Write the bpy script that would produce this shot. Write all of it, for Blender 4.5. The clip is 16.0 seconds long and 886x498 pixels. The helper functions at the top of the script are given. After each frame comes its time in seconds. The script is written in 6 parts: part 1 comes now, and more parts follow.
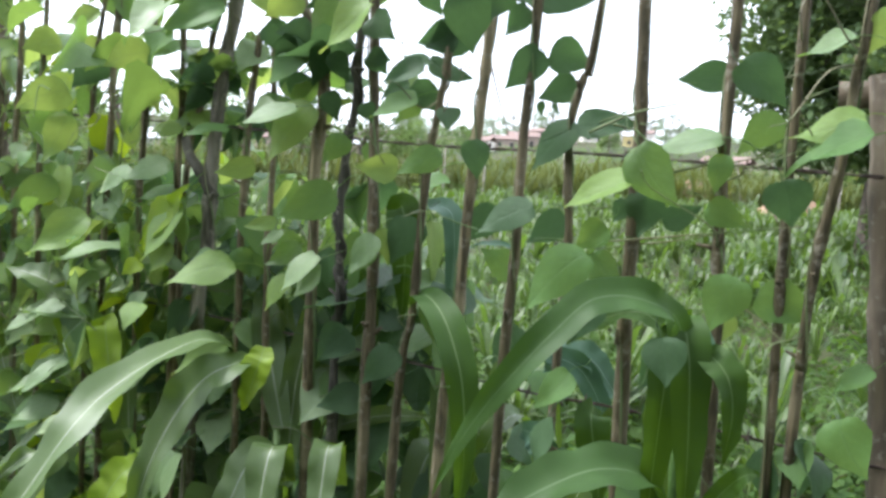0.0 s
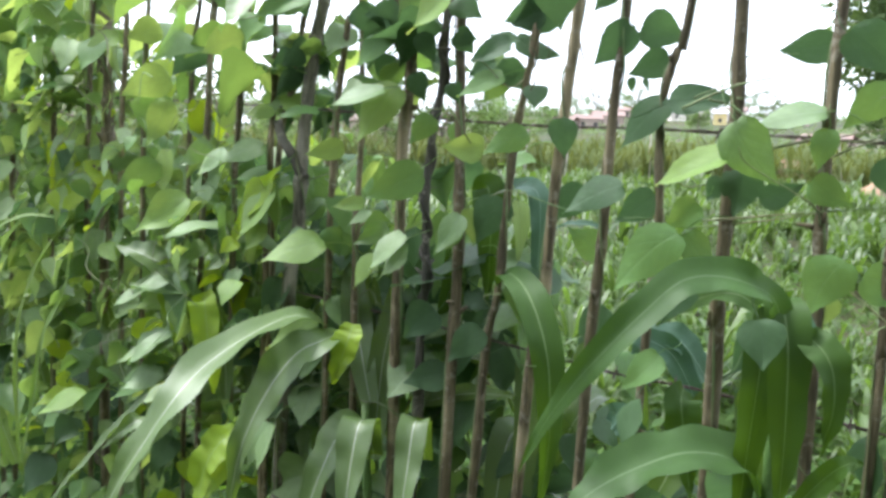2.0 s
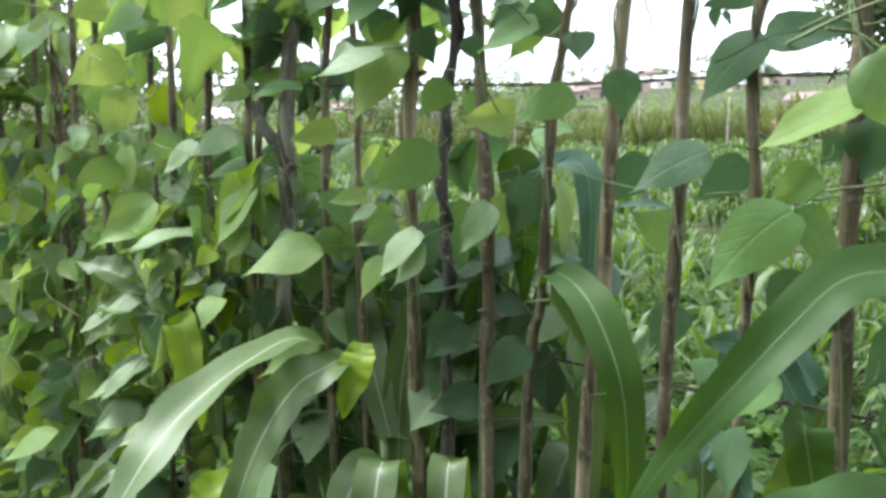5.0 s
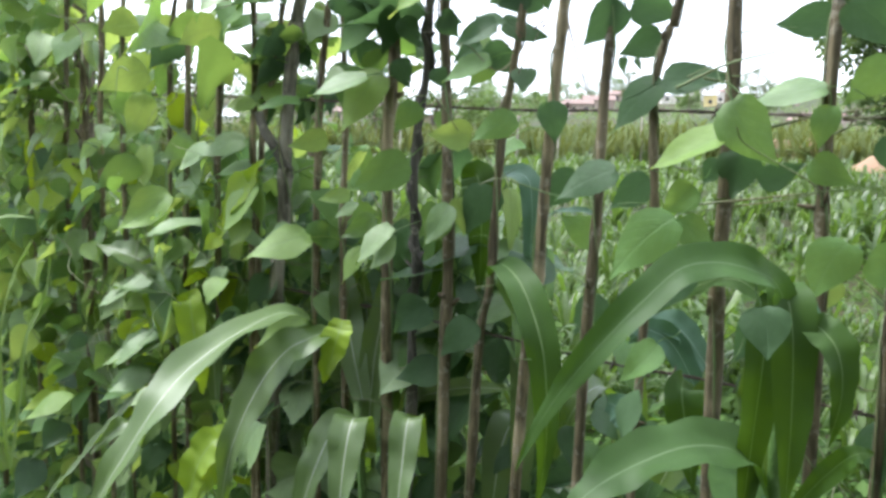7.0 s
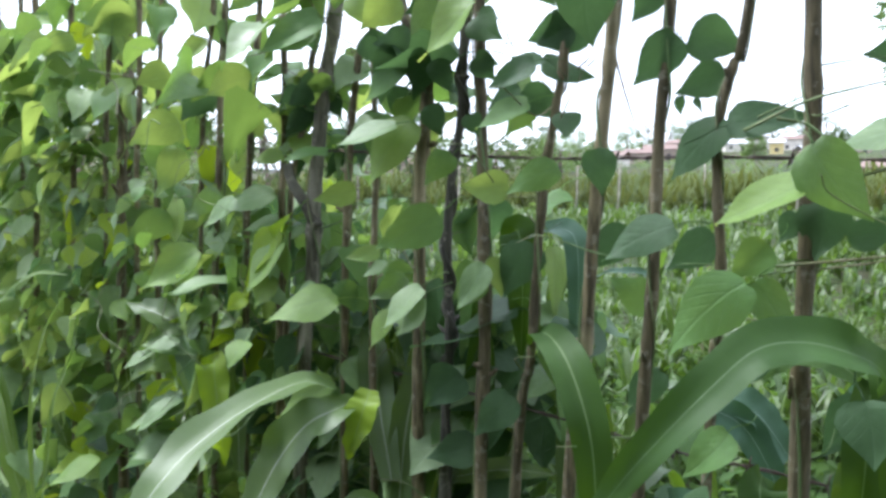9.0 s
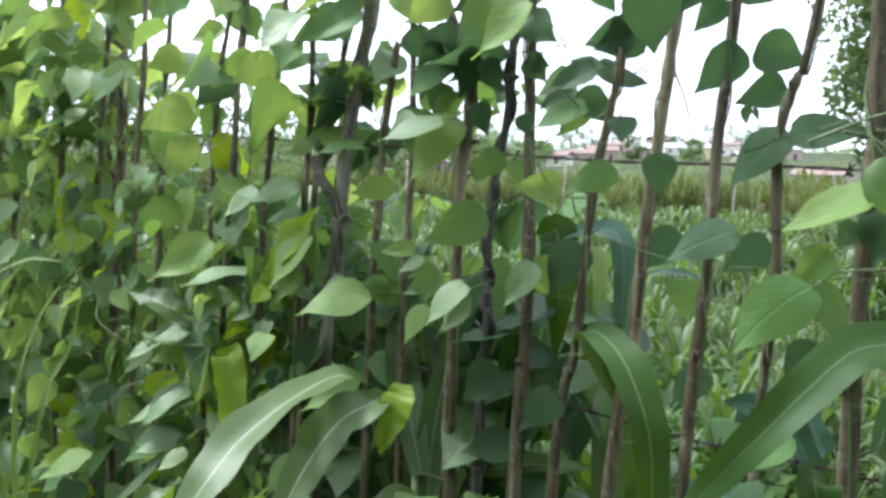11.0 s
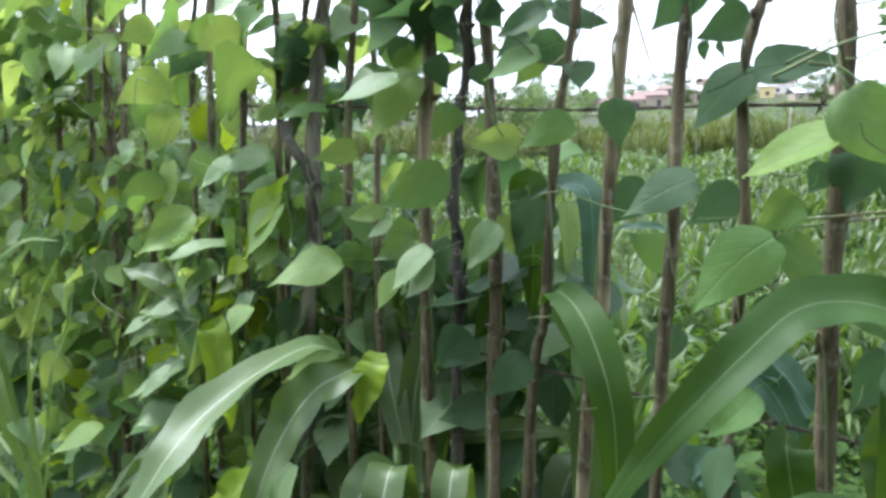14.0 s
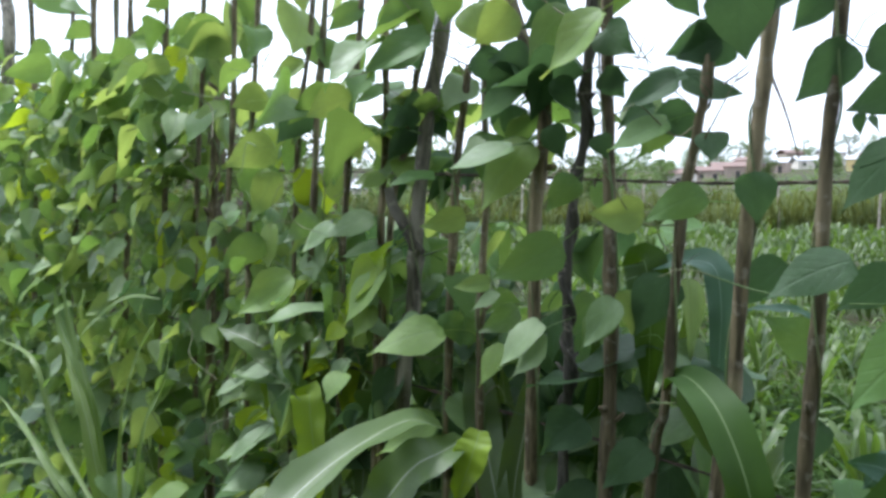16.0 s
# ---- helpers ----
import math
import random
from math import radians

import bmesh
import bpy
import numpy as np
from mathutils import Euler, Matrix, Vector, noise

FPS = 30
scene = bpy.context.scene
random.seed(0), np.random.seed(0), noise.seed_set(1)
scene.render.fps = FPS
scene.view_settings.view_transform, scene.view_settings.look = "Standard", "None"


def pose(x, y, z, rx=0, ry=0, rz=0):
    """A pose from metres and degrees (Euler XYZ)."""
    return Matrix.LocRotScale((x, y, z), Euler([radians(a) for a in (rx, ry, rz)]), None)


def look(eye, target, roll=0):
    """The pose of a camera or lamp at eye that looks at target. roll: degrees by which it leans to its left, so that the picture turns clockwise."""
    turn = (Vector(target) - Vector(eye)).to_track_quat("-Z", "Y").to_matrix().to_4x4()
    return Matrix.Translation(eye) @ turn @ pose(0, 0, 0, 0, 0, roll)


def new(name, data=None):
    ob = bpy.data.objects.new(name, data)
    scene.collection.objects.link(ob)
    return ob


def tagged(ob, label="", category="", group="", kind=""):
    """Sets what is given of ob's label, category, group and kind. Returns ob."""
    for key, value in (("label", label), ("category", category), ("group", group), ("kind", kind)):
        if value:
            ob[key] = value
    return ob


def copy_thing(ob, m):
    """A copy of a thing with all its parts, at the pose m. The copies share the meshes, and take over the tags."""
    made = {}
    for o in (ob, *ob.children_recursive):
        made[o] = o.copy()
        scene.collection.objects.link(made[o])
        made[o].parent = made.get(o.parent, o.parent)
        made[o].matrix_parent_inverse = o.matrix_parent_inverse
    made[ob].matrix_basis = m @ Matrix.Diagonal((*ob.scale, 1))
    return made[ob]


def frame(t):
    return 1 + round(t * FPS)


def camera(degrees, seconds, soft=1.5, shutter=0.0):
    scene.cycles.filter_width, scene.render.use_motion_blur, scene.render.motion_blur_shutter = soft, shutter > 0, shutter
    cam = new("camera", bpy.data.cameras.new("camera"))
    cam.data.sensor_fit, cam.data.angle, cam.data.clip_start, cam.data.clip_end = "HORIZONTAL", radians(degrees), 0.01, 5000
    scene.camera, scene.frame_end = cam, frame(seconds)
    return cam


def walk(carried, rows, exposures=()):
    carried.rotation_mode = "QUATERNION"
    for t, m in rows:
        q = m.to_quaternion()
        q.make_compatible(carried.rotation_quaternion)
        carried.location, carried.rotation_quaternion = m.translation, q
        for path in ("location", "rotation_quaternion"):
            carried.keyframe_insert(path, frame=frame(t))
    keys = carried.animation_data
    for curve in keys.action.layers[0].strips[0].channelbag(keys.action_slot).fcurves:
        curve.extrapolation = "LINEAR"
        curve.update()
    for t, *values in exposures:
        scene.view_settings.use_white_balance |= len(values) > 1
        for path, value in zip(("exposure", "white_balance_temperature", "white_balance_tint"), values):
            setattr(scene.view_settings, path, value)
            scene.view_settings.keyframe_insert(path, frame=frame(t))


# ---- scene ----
cam = camera(63.4, 16.0, soft=3.2)
PATH = [
    (0, (0.068, 0.053, 1.500), (-0.027, 2.038, 1.280), 2.5),
    (0.5, (0.067, 0.051, 1.497), (-0.130, 2.028, 1.262), 2.6),
    (1, (0.069, 0.047, 1.497), (-0.207, 2.011, 1.238), 1.9),
    (1.5, (0.063, 0.047, 1.498), (-0.195, 2.002, 1.165), 0.5),
    (2, (0.062, 0.048, 1.497), (-0.255, 2.004, 1.218), 1.9),
    (2.5, (0.060, 0.055, 1.496), (-0.253, 2.009, 1.204), 2.7),
    (3, (0.055, 0.084, 1.495), (-0.156, 2.042, 1.148), 3.2),
    (3.5, (0.014, 0.184, 1.490), (-0.239, 2.101, 0.977), 3.2),
    (4, (-0.009, 0.239, 1.488), (-0.458, 2.151, 1.112), -0.7),
    (4.5, (-0.009, 0.251, 1.486), (-0.344, 2.198, 1.175), -0.9),
    (4.7, (-0.009, 0.257, 1.486), (-0.309, 2.207, 1.156), -1.8),
    (6.8, (0.043, 0.077, 1.498), (-0.248, 2.034, 1.214), -0.1),
    (7, (0.063, 0.081, 1.496), (-0.236, 2.033, 1.187), 0.4),
    (7.5, (0.078, 0.114, 1.494), (-0.286, 2.057, 1.187), 0.4),
    (8, (0.080, 0.176, 1.499), (-0.288, 2.125, 1.252), -3.9),
    (8.5, (0.055, 0.176, 1.500), (-0.491, 2.094, 1.340), -0.8),
    (9, (0.077, 0.190, 1.498), (-0.388, 2.128, 1.327), -0.1),
    (9.2, (0.077, 0.184, 1.500), (-0.366, 2.123, 1.293), -1.0),
    (11.3, (-0.071, 0.157, 1.500), (-0.304, 2.135, 1.315), 3.4),
    (11.5, (-0.081, 0.170, 1.498), (-0.232, 2.153, 1.283), 3.6),
    (12, (-0.099, 0.153, 1.498), (-0.372, 2.130, 1.366), 4.8),
    (12.5, (-0.056, 0.158, 1.500), (-0.281, 2.141, 1.383), 1.2),
    (13, (-0.040, 0.191, 1.501), (-0.333, 2.159, 1.295), 1.7),
    (13.5, (0.012, 0.210, 1.505), (-0.421, 2.151, 1.291), -0.9),
    (14, (0.049, 0.217, 1.503), (-0.391, 2.145, 1.200), -1.4),
    (14.5, (0.019, 0.222, 1.510), (-0.515, 2.145, 1.385), 2.1),
    (15, (0.007, 0.205, 1.514), (-0.556, 2.123, 1.506), 0.7),
    (15.5, (-0.013, 0.205, 1.514), (-0.684, 2.088, 1.455), 1.2),
    (16, (-0.008, 0.236, 1.508), (-0.637, 2.130, 1.388), -0.1),
]
EXPOSURES = [(0, 1.04), (1.0, 1.12), (1.5, 1.20), (2.0, 1.26), (3.0, 1.26), (3.5, 1.49), (4.0, 1.64), (4.5, 1.30), (7.0, 1.19), (8.0, 1.22), (8.5, 1.09), (9.0, 0.96), (11.5, 1.00), (12.0, 1.14), (12.5, 0.79), (13.0, 0.98), (13.5, 1.09), (14.5, 1.10), (15.0, 0.90), (15.5, 0.69), (16.0, 0.62)]
walk(cam, [(t, look(eye, target, roll)) for t, eye, target, roll in PATH], [(t, stops, 5850 if t < 8 else 5620, 11) for t, stops in EXPOSURES])

# ---- light: a bright, hazy sky with the sun high behind the fence, to the left ----
SUN_UP, SUN_AROUND = 60.0, -76.0
world = bpy.data.worlds.new("sky")
scene.world = world
world.use_nodes = True
wn, wl = world.node_tree.nodes, world.node_tree.links
wn.clear()
sky = wn.new("ShaderNodeTexSky")
sky.sky_type, sky.sun_disc = "NISHITA", False
sky.sun_elevation, sky.sun_rotation = radians(SUN_UP), radians(SUN_AROUND)
sky.air_density, sky.dust_density, sky.ozone_density = 1.0, 4.0, 1.0
cloud = wn.new("ShaderNodeTexNoise")
cloud.inputs["Scale"].default_value, cloud.inputs["Detail"].default_value = 2.2, 5.0
ramp = wn.new("ShaderNodeValToRGB")
ramp.color_ramp.elements[0].position, ramp.color_ramp.elements[0].color = 0.30, (0.45, 0.45, 0.45, 1)
ramp.color_ramp.elements[1].position, ramp.color_ramp.elements[1].color = 0.62, (0.95, 0.95, 0.95, 1)
veil = wn.new("ShaderNodeMixRGB")
veil.inputs[2].default_value = (14.4, 14.6, 14.8, 1)
back = wn.new("ShaderNodeBackground")
back.inputs["Strength"].default_value = 0.12
wout = wn.new("ShaderNodeOutputWorld")
coord = wn.new("ShaderNodeTexCoord")
wl.new(coord.outputs["Generated"], cloud.inputs["Vector"])
wl.new(cloud.outputs["Fac"], ramp.inputs["Fac"])
wl.new(ramp.outputs["Color"], veil.inputs[0])
wl.new(sky.outputs["Color"], veil.inputs[1])
wl.new(veil.outputs["Color"], back.inputs["Color"])
wl.new(back.outputs["Background"], wout.inputs["Surface"])
sun = new("sun", bpy.data.lights.new("sun", "SUN"))
sun.data.energy, sun.data.angle, sun.data.color = 3.4, radians(12), (1.0, 0.95, 0.86)
sun.matrix_world = look((0, 0, 0), (-math.sin(radians(SUN_AROUND)) * math.cos(radians(SUN_UP)),
                                    -math.cos(radians(SUN_AROUND)) * math.cos(radians(SUN_UP)), -math.sin(radians(SUN_UP))))

# ---- materials ----


def material(name):
    m = bpy.data.materials.new(name)
    m.use_nodes = True
    n, l = m.node_tree.nodes, m.node_tree.links
    return m, n, l, n["Principled BSDF"], n["Material Output"]


def math_node(n, l, op, a, b=None):
    k = n.new("ShaderNodeMath")
    k.operation = op
    for i, v in enumerate((a, b)):
        if v is None:
            continue
        if isinstance(v, (int, float)):
            k.inputs[i].default_value = v
        else:
            l.new(v, k.inputs[i])
    return k.outputs[0]


def mix_colour(n, l, fac, a, b, mode="MIX"):
    k = n.new("ShaderNodeMixRGB")
    k.blend_type = mode
    for i, v in enumerate((fac, a, b)):
        if isinstance(v, (int, float)):
            k.inputs[i].default_value = v
        elif isinstance(v, tuple):
            k.inputs[i].default_value = (*v, 1)
        else:
            l.new(v, k.inputs[i])
    return k.outputs[0]


def noise_node(n, l, scale, detail=4, coords="Object", rough=0.55):
    tc = n.new("ShaderNodeTexCoord")
    k = n.new("ShaderNodeTexNoise")
    k.inputs["Scale"].default_value, k.inputs["Detail"].default_value, k.inputs["Roughness"].default_value = scale, detail, rough
    l.new(tc.outputs[coords], k.inputs["Vector"])
    return k.outputs["Fac"]


def smooth_step(n, l, value, lo, hi):
    k = n.new("ShaderNodeMapRange")
    k.interpolation_type = "SMOOTHSTEP"
    k.inputs["From Min"].default_value, k.inputs["From Max"].default_value = lo, hi
    l.new(value, k.inputs["Value"])
    return k.outputs["Result"]


def leaf_material(name, dark, light, vein, rough=0.45, thin=0.4, through_colour=(0.2, 0.4, 0.03), blade=False, island=False, gloss=0.4):
    """A thin leaf: a glossy skin, light passing through it, and pale veins laid out by the leaf's own u, v."""
    m, n, l, bsdf, out = material(name)
    dark, light, through_colour = ((c[0] * 1.12, c[1], c[2] * 0.92) for c in (dark, light, through_colour))
    uv = n.new("ShaderNodeUVMap")
    uv.uv_map = "leaf"
    sep = n.new("ShaderNodeSeparateXYZ")
    l.new(uv.outputs["UV"], sep.inputs["Vector"])
    u, v = sep.outputs["X"], sep.outputs["Y"]
    across = math_node(n, l, "ABSOLUTE", math_node(n, l, "SUBTRACT", v, 0.5))
    rib = math_node(n, l, "SUBTRACT", 1.0, smooth_step(n, l, across, 0.012 if not blade else 0.01, 0.032 if not blade else 0.021))
    if blade:
        wave = math_node(n, l, "SINE", math_node(n, l, "MULTIPLY", v, 150.0))
        side = math_node(n, l, "MULTIPLY", smooth_step(n, l, wave, 0.3, 1.0), 0.09)
    else:
        slant = math_node(n, l, "SUBTRACT", u, math_node(n, l, "MULTIPLY", across, 0.75))
        wave = math_node(n, l, "SINE", math_node(n, l, "MULTIPLY", slant, 46.0))
        side = math_node(n, l, "MULTIPLY", smooth_step(n, l, wave, 0.8, 1.0), 0.6)
    veins = math_node(n, l, "MAXIMUM", rib, side)
    if island:
        rnd = n.new("ShaderNodeNewGeometry").outputs["Random Per Island"]
    else:
        rnd = n.new("ShaderNodeObjectInfo").outputs["Random"]
    base = mix_colour(n, l, rnd, dark, light)
    blotch = noise_node(n, l, 5.0 if not blade else 9.0, 5)
    base = mix_colour(n, l, math_node(n, l, "MULTIPLY", smooth_step(n, l, blotch, 0.42, 0.75), 0.4), base, tuple(min(1, c * 1.5) for c in light))
    fine = noise_node(n, l, 60.0, 3)
    base = mix_colour(n, l, math_node(n, l, "MULTIPLY", smooth_step(n, l, fine, 0.3, 0.8), 0.25), base, dark)
    skin = mix_colour(n, l, math_node(n, l, "MULTIPLY", veins, 0.9 if blade else 0.3), base, vein)
    l.new(skin, bsdf.inputs["Base Color"])
    bsdf.inputs["Roughness"].default_value = rough
    bsdf.inputs["Specular IOR Level"].default_value = gloss
    bump = n.new("ShaderNodeBump")
    bump.inputs["Strength"].default_value, bump.inputs["Distance"].default_value = (0.25 if blade else 0.35), 0.003
    l.new(math_node(n, l, "ADD", math_node(n, l, "MULTIPLY", veins, -0.8), math_node(n, l, "MULTIPLY", fine, 0.5)), bump.inputs["Height"])
    l.new(bump.outputs["Normal"], bsdf.inputs["Normal"])
    lucent = n.new("ShaderNodeBsdfTranslucent")
    shine = mix_colour(n, l, math_node(n, l, "MULTIPLY", rnd, 0.6), through_colour, tuple(c * 0.55 for c in through_colour))
    l.new(mix_colour(n, l, math_node(n, l, "MULTIPLY", veins, 0.35), shine, tuple(c * 0.5 for c in through_colour)), lucent.inputs["Color"])
    mixed = n.new("ShaderNodeMixShader")
    mixed.inputs[0].default_value = thin
    l.new(bsdf.outputs[0], mixed.inputs[1])
    l.new(lucent.outputs[0], mixed.inputs[2])
    l.new(mixed.outputs[0], out.inputs["Surface"])
    return m


# d and y put shade and sun shining through into the leaf colour
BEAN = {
    "d": leaf_material("bean leaf, shaded deep green", (0.032, 0.076, 0.034), (0.06, 0.12, 0.058), (0.095, 0.17, 0.08), 0.5, 0.38, (0.1, 0.21, 0.07), gloss=0.3),
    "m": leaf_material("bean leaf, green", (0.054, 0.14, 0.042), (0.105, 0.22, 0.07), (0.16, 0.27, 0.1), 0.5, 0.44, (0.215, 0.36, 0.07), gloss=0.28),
    "y": leaf_material("bean leaf, sunlit yellow green", (0.13, 0.25, 0.055), (0.19, 0.33, 0.09), (0.24, 0.36, 0.13), 0.45, 0.48, (0.33, 0.47, 0.1)),
    "Y": leaf_material("bean leaf, yellowing", (0.15, 0.27, 0.015), (0.2, 0.33, 0.02), (0.28, 0.4, 0.08), 0.45, 0.5, (0.42, 0.6, 0.02)),
    # p and P: pale undersides, and leaf sheen painted as a pale colour
    "p": leaf_material("bean leaf, pale underside and sheen", (0.12, 0.21, 0.1), (0.19, 0.29, 0.15), (0.25, 0.36, 0.18), 0.38, 0.35, (0.2, 0.38, 0.06)),
    "P": leaf_material("bean leaf, silvery underside and sheen", (0.19, 0.31, 0.14), (0.25, 0.37, 0.18), (0.34, 0.44, 0.26), 0.42, 0.3, (0.26, 0.43, 0.1)),
}
MAIZE = leaf_material("maize leaf", (0.048, 0.094, 0.027), (0.074, 0.134, 0.042), (0.46, 0.51, 0.37), 0.47, 0.3, (0.19, 0.35, 0.02), blade=True, gloss=0.5)
# maize leaf again, with shade mixed into a darker colour
MAIZE_SHADED = leaf_material("shaded dark maize leaf", (0.024, 0.06, 0.013), (0.04, 0.088, 0.02), (0.2, 0.28, 0.12), 0.55, 0.26, (0.1, 0.22, 0.01), blade=True, gloss=0.16)
MAIZE_NEAR = leaf_material("dull waxy maize leaf", (0.026, 0.064, 0.018), (0.042, 0.092, 0.027), (0.14, 0.21, 0.1), 0.5, 0.28, (0.11, 0.25, 0.012), blade=True, gloss=0.2)
MAIZE_YELLOW = leaf_material("maize leaf, yellowing", (0.17, 0.29, 0.02), (0.22, 0.36, 0.03), (0.3, 0.42, 0.15), 0.45, 0.5, (0.34, 0.55, 0.015), blade=True)
MAIZE_BLUE = leaf_material("maize leaf, waxy blue green", (0.05, 0.12, 0.08), (0.08, 0.16, 0.12), (0.25, 0.35, 0.28), 0.55, 0.2, (0.08, 0.2, 0.04), blade=True, gloss=0.25)
FIELD = leaf_material("young maize leaves", (0.018, 0.046, 0.012), (0.08, 0.135, 0.036), (0.19, 0.27, 0.1), 0.45, 0.36, (0.14, 0.265, 0.03), blade=True, island=True, gloss=0.55)
FIELD_ONE = leaf_material("young maize leaf", (0.018, 0.046, 0.012), (0.08, 0.135, 0.036), (0.19, 0.27, 0.1), 0.45, 0.36, (0.14, 0.265, 0.03), blade=True, gloss=0.55)
GRASS = leaf_material("tall grass blade", (0.075, 0.15, 0.035), (0.15, 0.24, 0.07), (0.4, 0.48, 0.28), 0.45, 0.35, (0.2, 0.38, 0.03), blade=True, gloss=0.3)
WEED = leaf_material("low weeds", (0.022, 0.058, 0.014), (0.058, 0.115, 0.026), (0.12, 0.19, 0.06), 0.6, 0.36, (0.11, 0.23, 0.018), island=True, gloss=0.15)
TREE = leaf_material("tree leaves", (0.055, 0.105, 0.055), (0.13, 0.2, 0.1), (0.15, 0.23, 0.12), 0.5, 0.45, (0.19, 0.31, 0.08), island=True, gloss=0.12)
BUSH = leaf_material("bush leaves", (0.045, 0.085, 0.03), (0.085, 0.13, 0.045), (0.1, 0.15, 0.06), 0.6, 0.25, (0.1, 0.17, 0.03), island=True, gloss=0.08)
TALL = leaf_material("tall rank grass", (0.04, 0.072, 0.024), (0.085, 0.118, 0.046), (0.16, 0.18, 0.08), 0.6, 0.35, (0.15, 0.19, 0.04), blade=True, island=True, gloss=0.1)
DRY = leaf_material("dry bush leaves", (0.22, 0.17, 0.07), (0.3, 0.28, 0.08), (0.3, 0.26, 0.12), 0.6, 0.3, (0.3, 0.26, 0.04), island=True, gloss=0.12)


def bark_material(name, dark, light, scale=40.0):
    m, n, l, bsdf, out = material(name)
    tc = n.new("ShaderNodeTexCoord")
    mp = n.new("ShaderNodeMapping")
    mp.inputs["Scale"].default_value = (1, 1, 0.16)
    l.new(tc.outputs["Object"], mp.inputs["Vector"])
    streak = n.new("ShaderNodeTexNoise")
    streak.inputs["Scale"].default_value, streak.inputs["Detail"].default_value = scale * 3, 6
    l.new(mp.outputs["Vector"], streak.inputs["Vector"])
    patch = noise_node(n, l, 7.0, 4)
    rnd = n.new("ShaderNodeObjectInfo").outputs["Random"]
    base = mix_colour(n, l, smooth_step(n, l, streak.outputs["Fac"], 0.32, 0.68), dark, light)
    base = mix_colour(n, l, math_node(n, l, "MULTIPLY", smooth_step(n, l, patch, 0.5, 0.66), 0.6), base, tuple(min(1, c * 1.7 + 0.05) for c in light))
    base = mix_colour(n, l, math_node(n, l, "MULTIPLY", rnd, 0.45), base, dark)
    lichen = smooth_step(n, l, noise_node(n, l, 70.0, 4), 0.58, 0.66)
    base = mix_colour(n, l, math_node(n, l, "MULTIPLY", lichen, 0.35), base, (0.37, 0.34, 0.27))
    l.new(base, bsdf.inputs["Base Color"])
    bsdf.inputs["Roughness"].default_value = 0.85
    bump = n.new("ShaderNodeBump")
    bump.inputs["Strength"].default_value, bump.inputs["Distance"].default_value = 0.6, 0.004
    l.new(streak.outputs["Fac"], bump.inputs["Height"])
    l.new(bump.outputs["Normal"], bsdf.inputs["Normal"])
    return m


# the forked branch's shade is mixed into this dark; one dark pole shares it
FORK_BARK = bark_material("dark branch bark", (0.028, 0.027, 0.02), (0.085, 0.078, 0.056), 55.0)
PALE_BARK = bark_material("pale mottled branch bark", (0.065, 0.06, 0.042), (0.27, 0.25, 0.19), 45.0)
BARK = bark_material("pole bark", (0.05, 0.04, 0.019), (0.19, 0.155, 0.082), 55.0)
TRUNK = bark_material("tree bark", (0.06, 0.045, 0.035), (0.16, 0.12, 0.09), 8.0)
POST = bark_material("weathered post wood", (0.075, 0.06, 0.042), (0.2, 0.155, 0.105), 20.0)
GREYPOST = bark_material("grey post wood", (0.15, 0.13, 0.1), (0.34, 0.31, 0.26), 12.0)


def plain_material(name, colour, other, scale, rough=0.8, metal=0.0, bump_by=0.3):
    m, n, l, bsdf, out = material(name)
    big, fine = noise_node(n, l, scale, 5), noise_node(n, l, scale * 14, 4)
    base = mix_colour(n, l, smooth_step(n, l, big, 0.35, 0.65), colour, other)
    base = mix_colour(n, l, math_node(n, l, "MULTIPLY", fine, 0.3), base, tuple(c * 0.6 for c in colour))
    l.new(base, bsdf.inputs["Base Color"])
    bsdf.inputs["Roughness"].default_value, bsdf.inputs["Metallic"].default_value = rough, metal
    bsdf.inputs["Specular IOR Level"].default_value = 0.5 if rough < 0.75 else 0.08
    bump = n.new("ShaderNodeBump")
    bump.inputs["Strength"].default_value, bump.inputs["Distance"].default_value = bump_by, 0.02
    l.new(fine, bump.inputs["Height"])
    l.new(bump.outputs["Normal"], bsdf.inputs["Normal"])
    return m


SOIL = plain_material("soil with green growth", (0.03, 0.05, 0.018), (0.065, 0.06, 0.032), 0.8)
STEM = plain_material("bean stem", (0.12, 0.2, 0.06), (0.17, 0.15, 0.08), 9.0, 0.6)
TWIG = plain_material("dry twig", (0.16, 0.12, 0.1), (0.24, 0.19, 0.15), 30.0, 0.8)
STALK = plain_material("maize stalk", (0.09, 0.17, 0.045), (0.15, 0.24, 0.07), 7.0, 0.45)
WIRE = plain_material("rusted wire", (0.07, 0.05, 0.045), (0.13, 0.09, 0.075), 60.0, 0.7, 0.6)
BRICK = plain_material("orange mud brick wall", (0.36, 0.29, 0.25), (0.3, 0.25, 0.21), 0.7)
SHADE_WALL = plain_material("dull shade wall", (0.13, 0.14, 0.12), (0.09, 0.1, 0.085), 0.8)
EARTH = plain_material("bare red earth", (0.25, 0.165, 0.11), (0.16, 0.12, 0.07), 0.9)
PALE_WALL = plain_material("pale plaster wall", (0.62, 0.58, 0.52), (0.5, 0.46, 0.42), 0.6)
YELLOW_WALL = plain_material("yellow plaster wall", (0.6, 0.48, 0.22), (0.5, 0.42, 0.22), 0.6)
SHEET_ROOF = plain_material("metal sheet roof", (0.55, 0.56, 0.58), (0.42, 0.42, 0.43), 0.7, 0.5, 0.3)
RED_ROOF = plain_material("rusty red roof", (0.2, 0.125, 0.1), (0.16, 0.11, 0.095), 0.7, 0.6)
DARK = plain_material("dark opening", (0.03, 0.03, 0.03), (0.045, 0.04, 0.04), 1.0, 0.6)
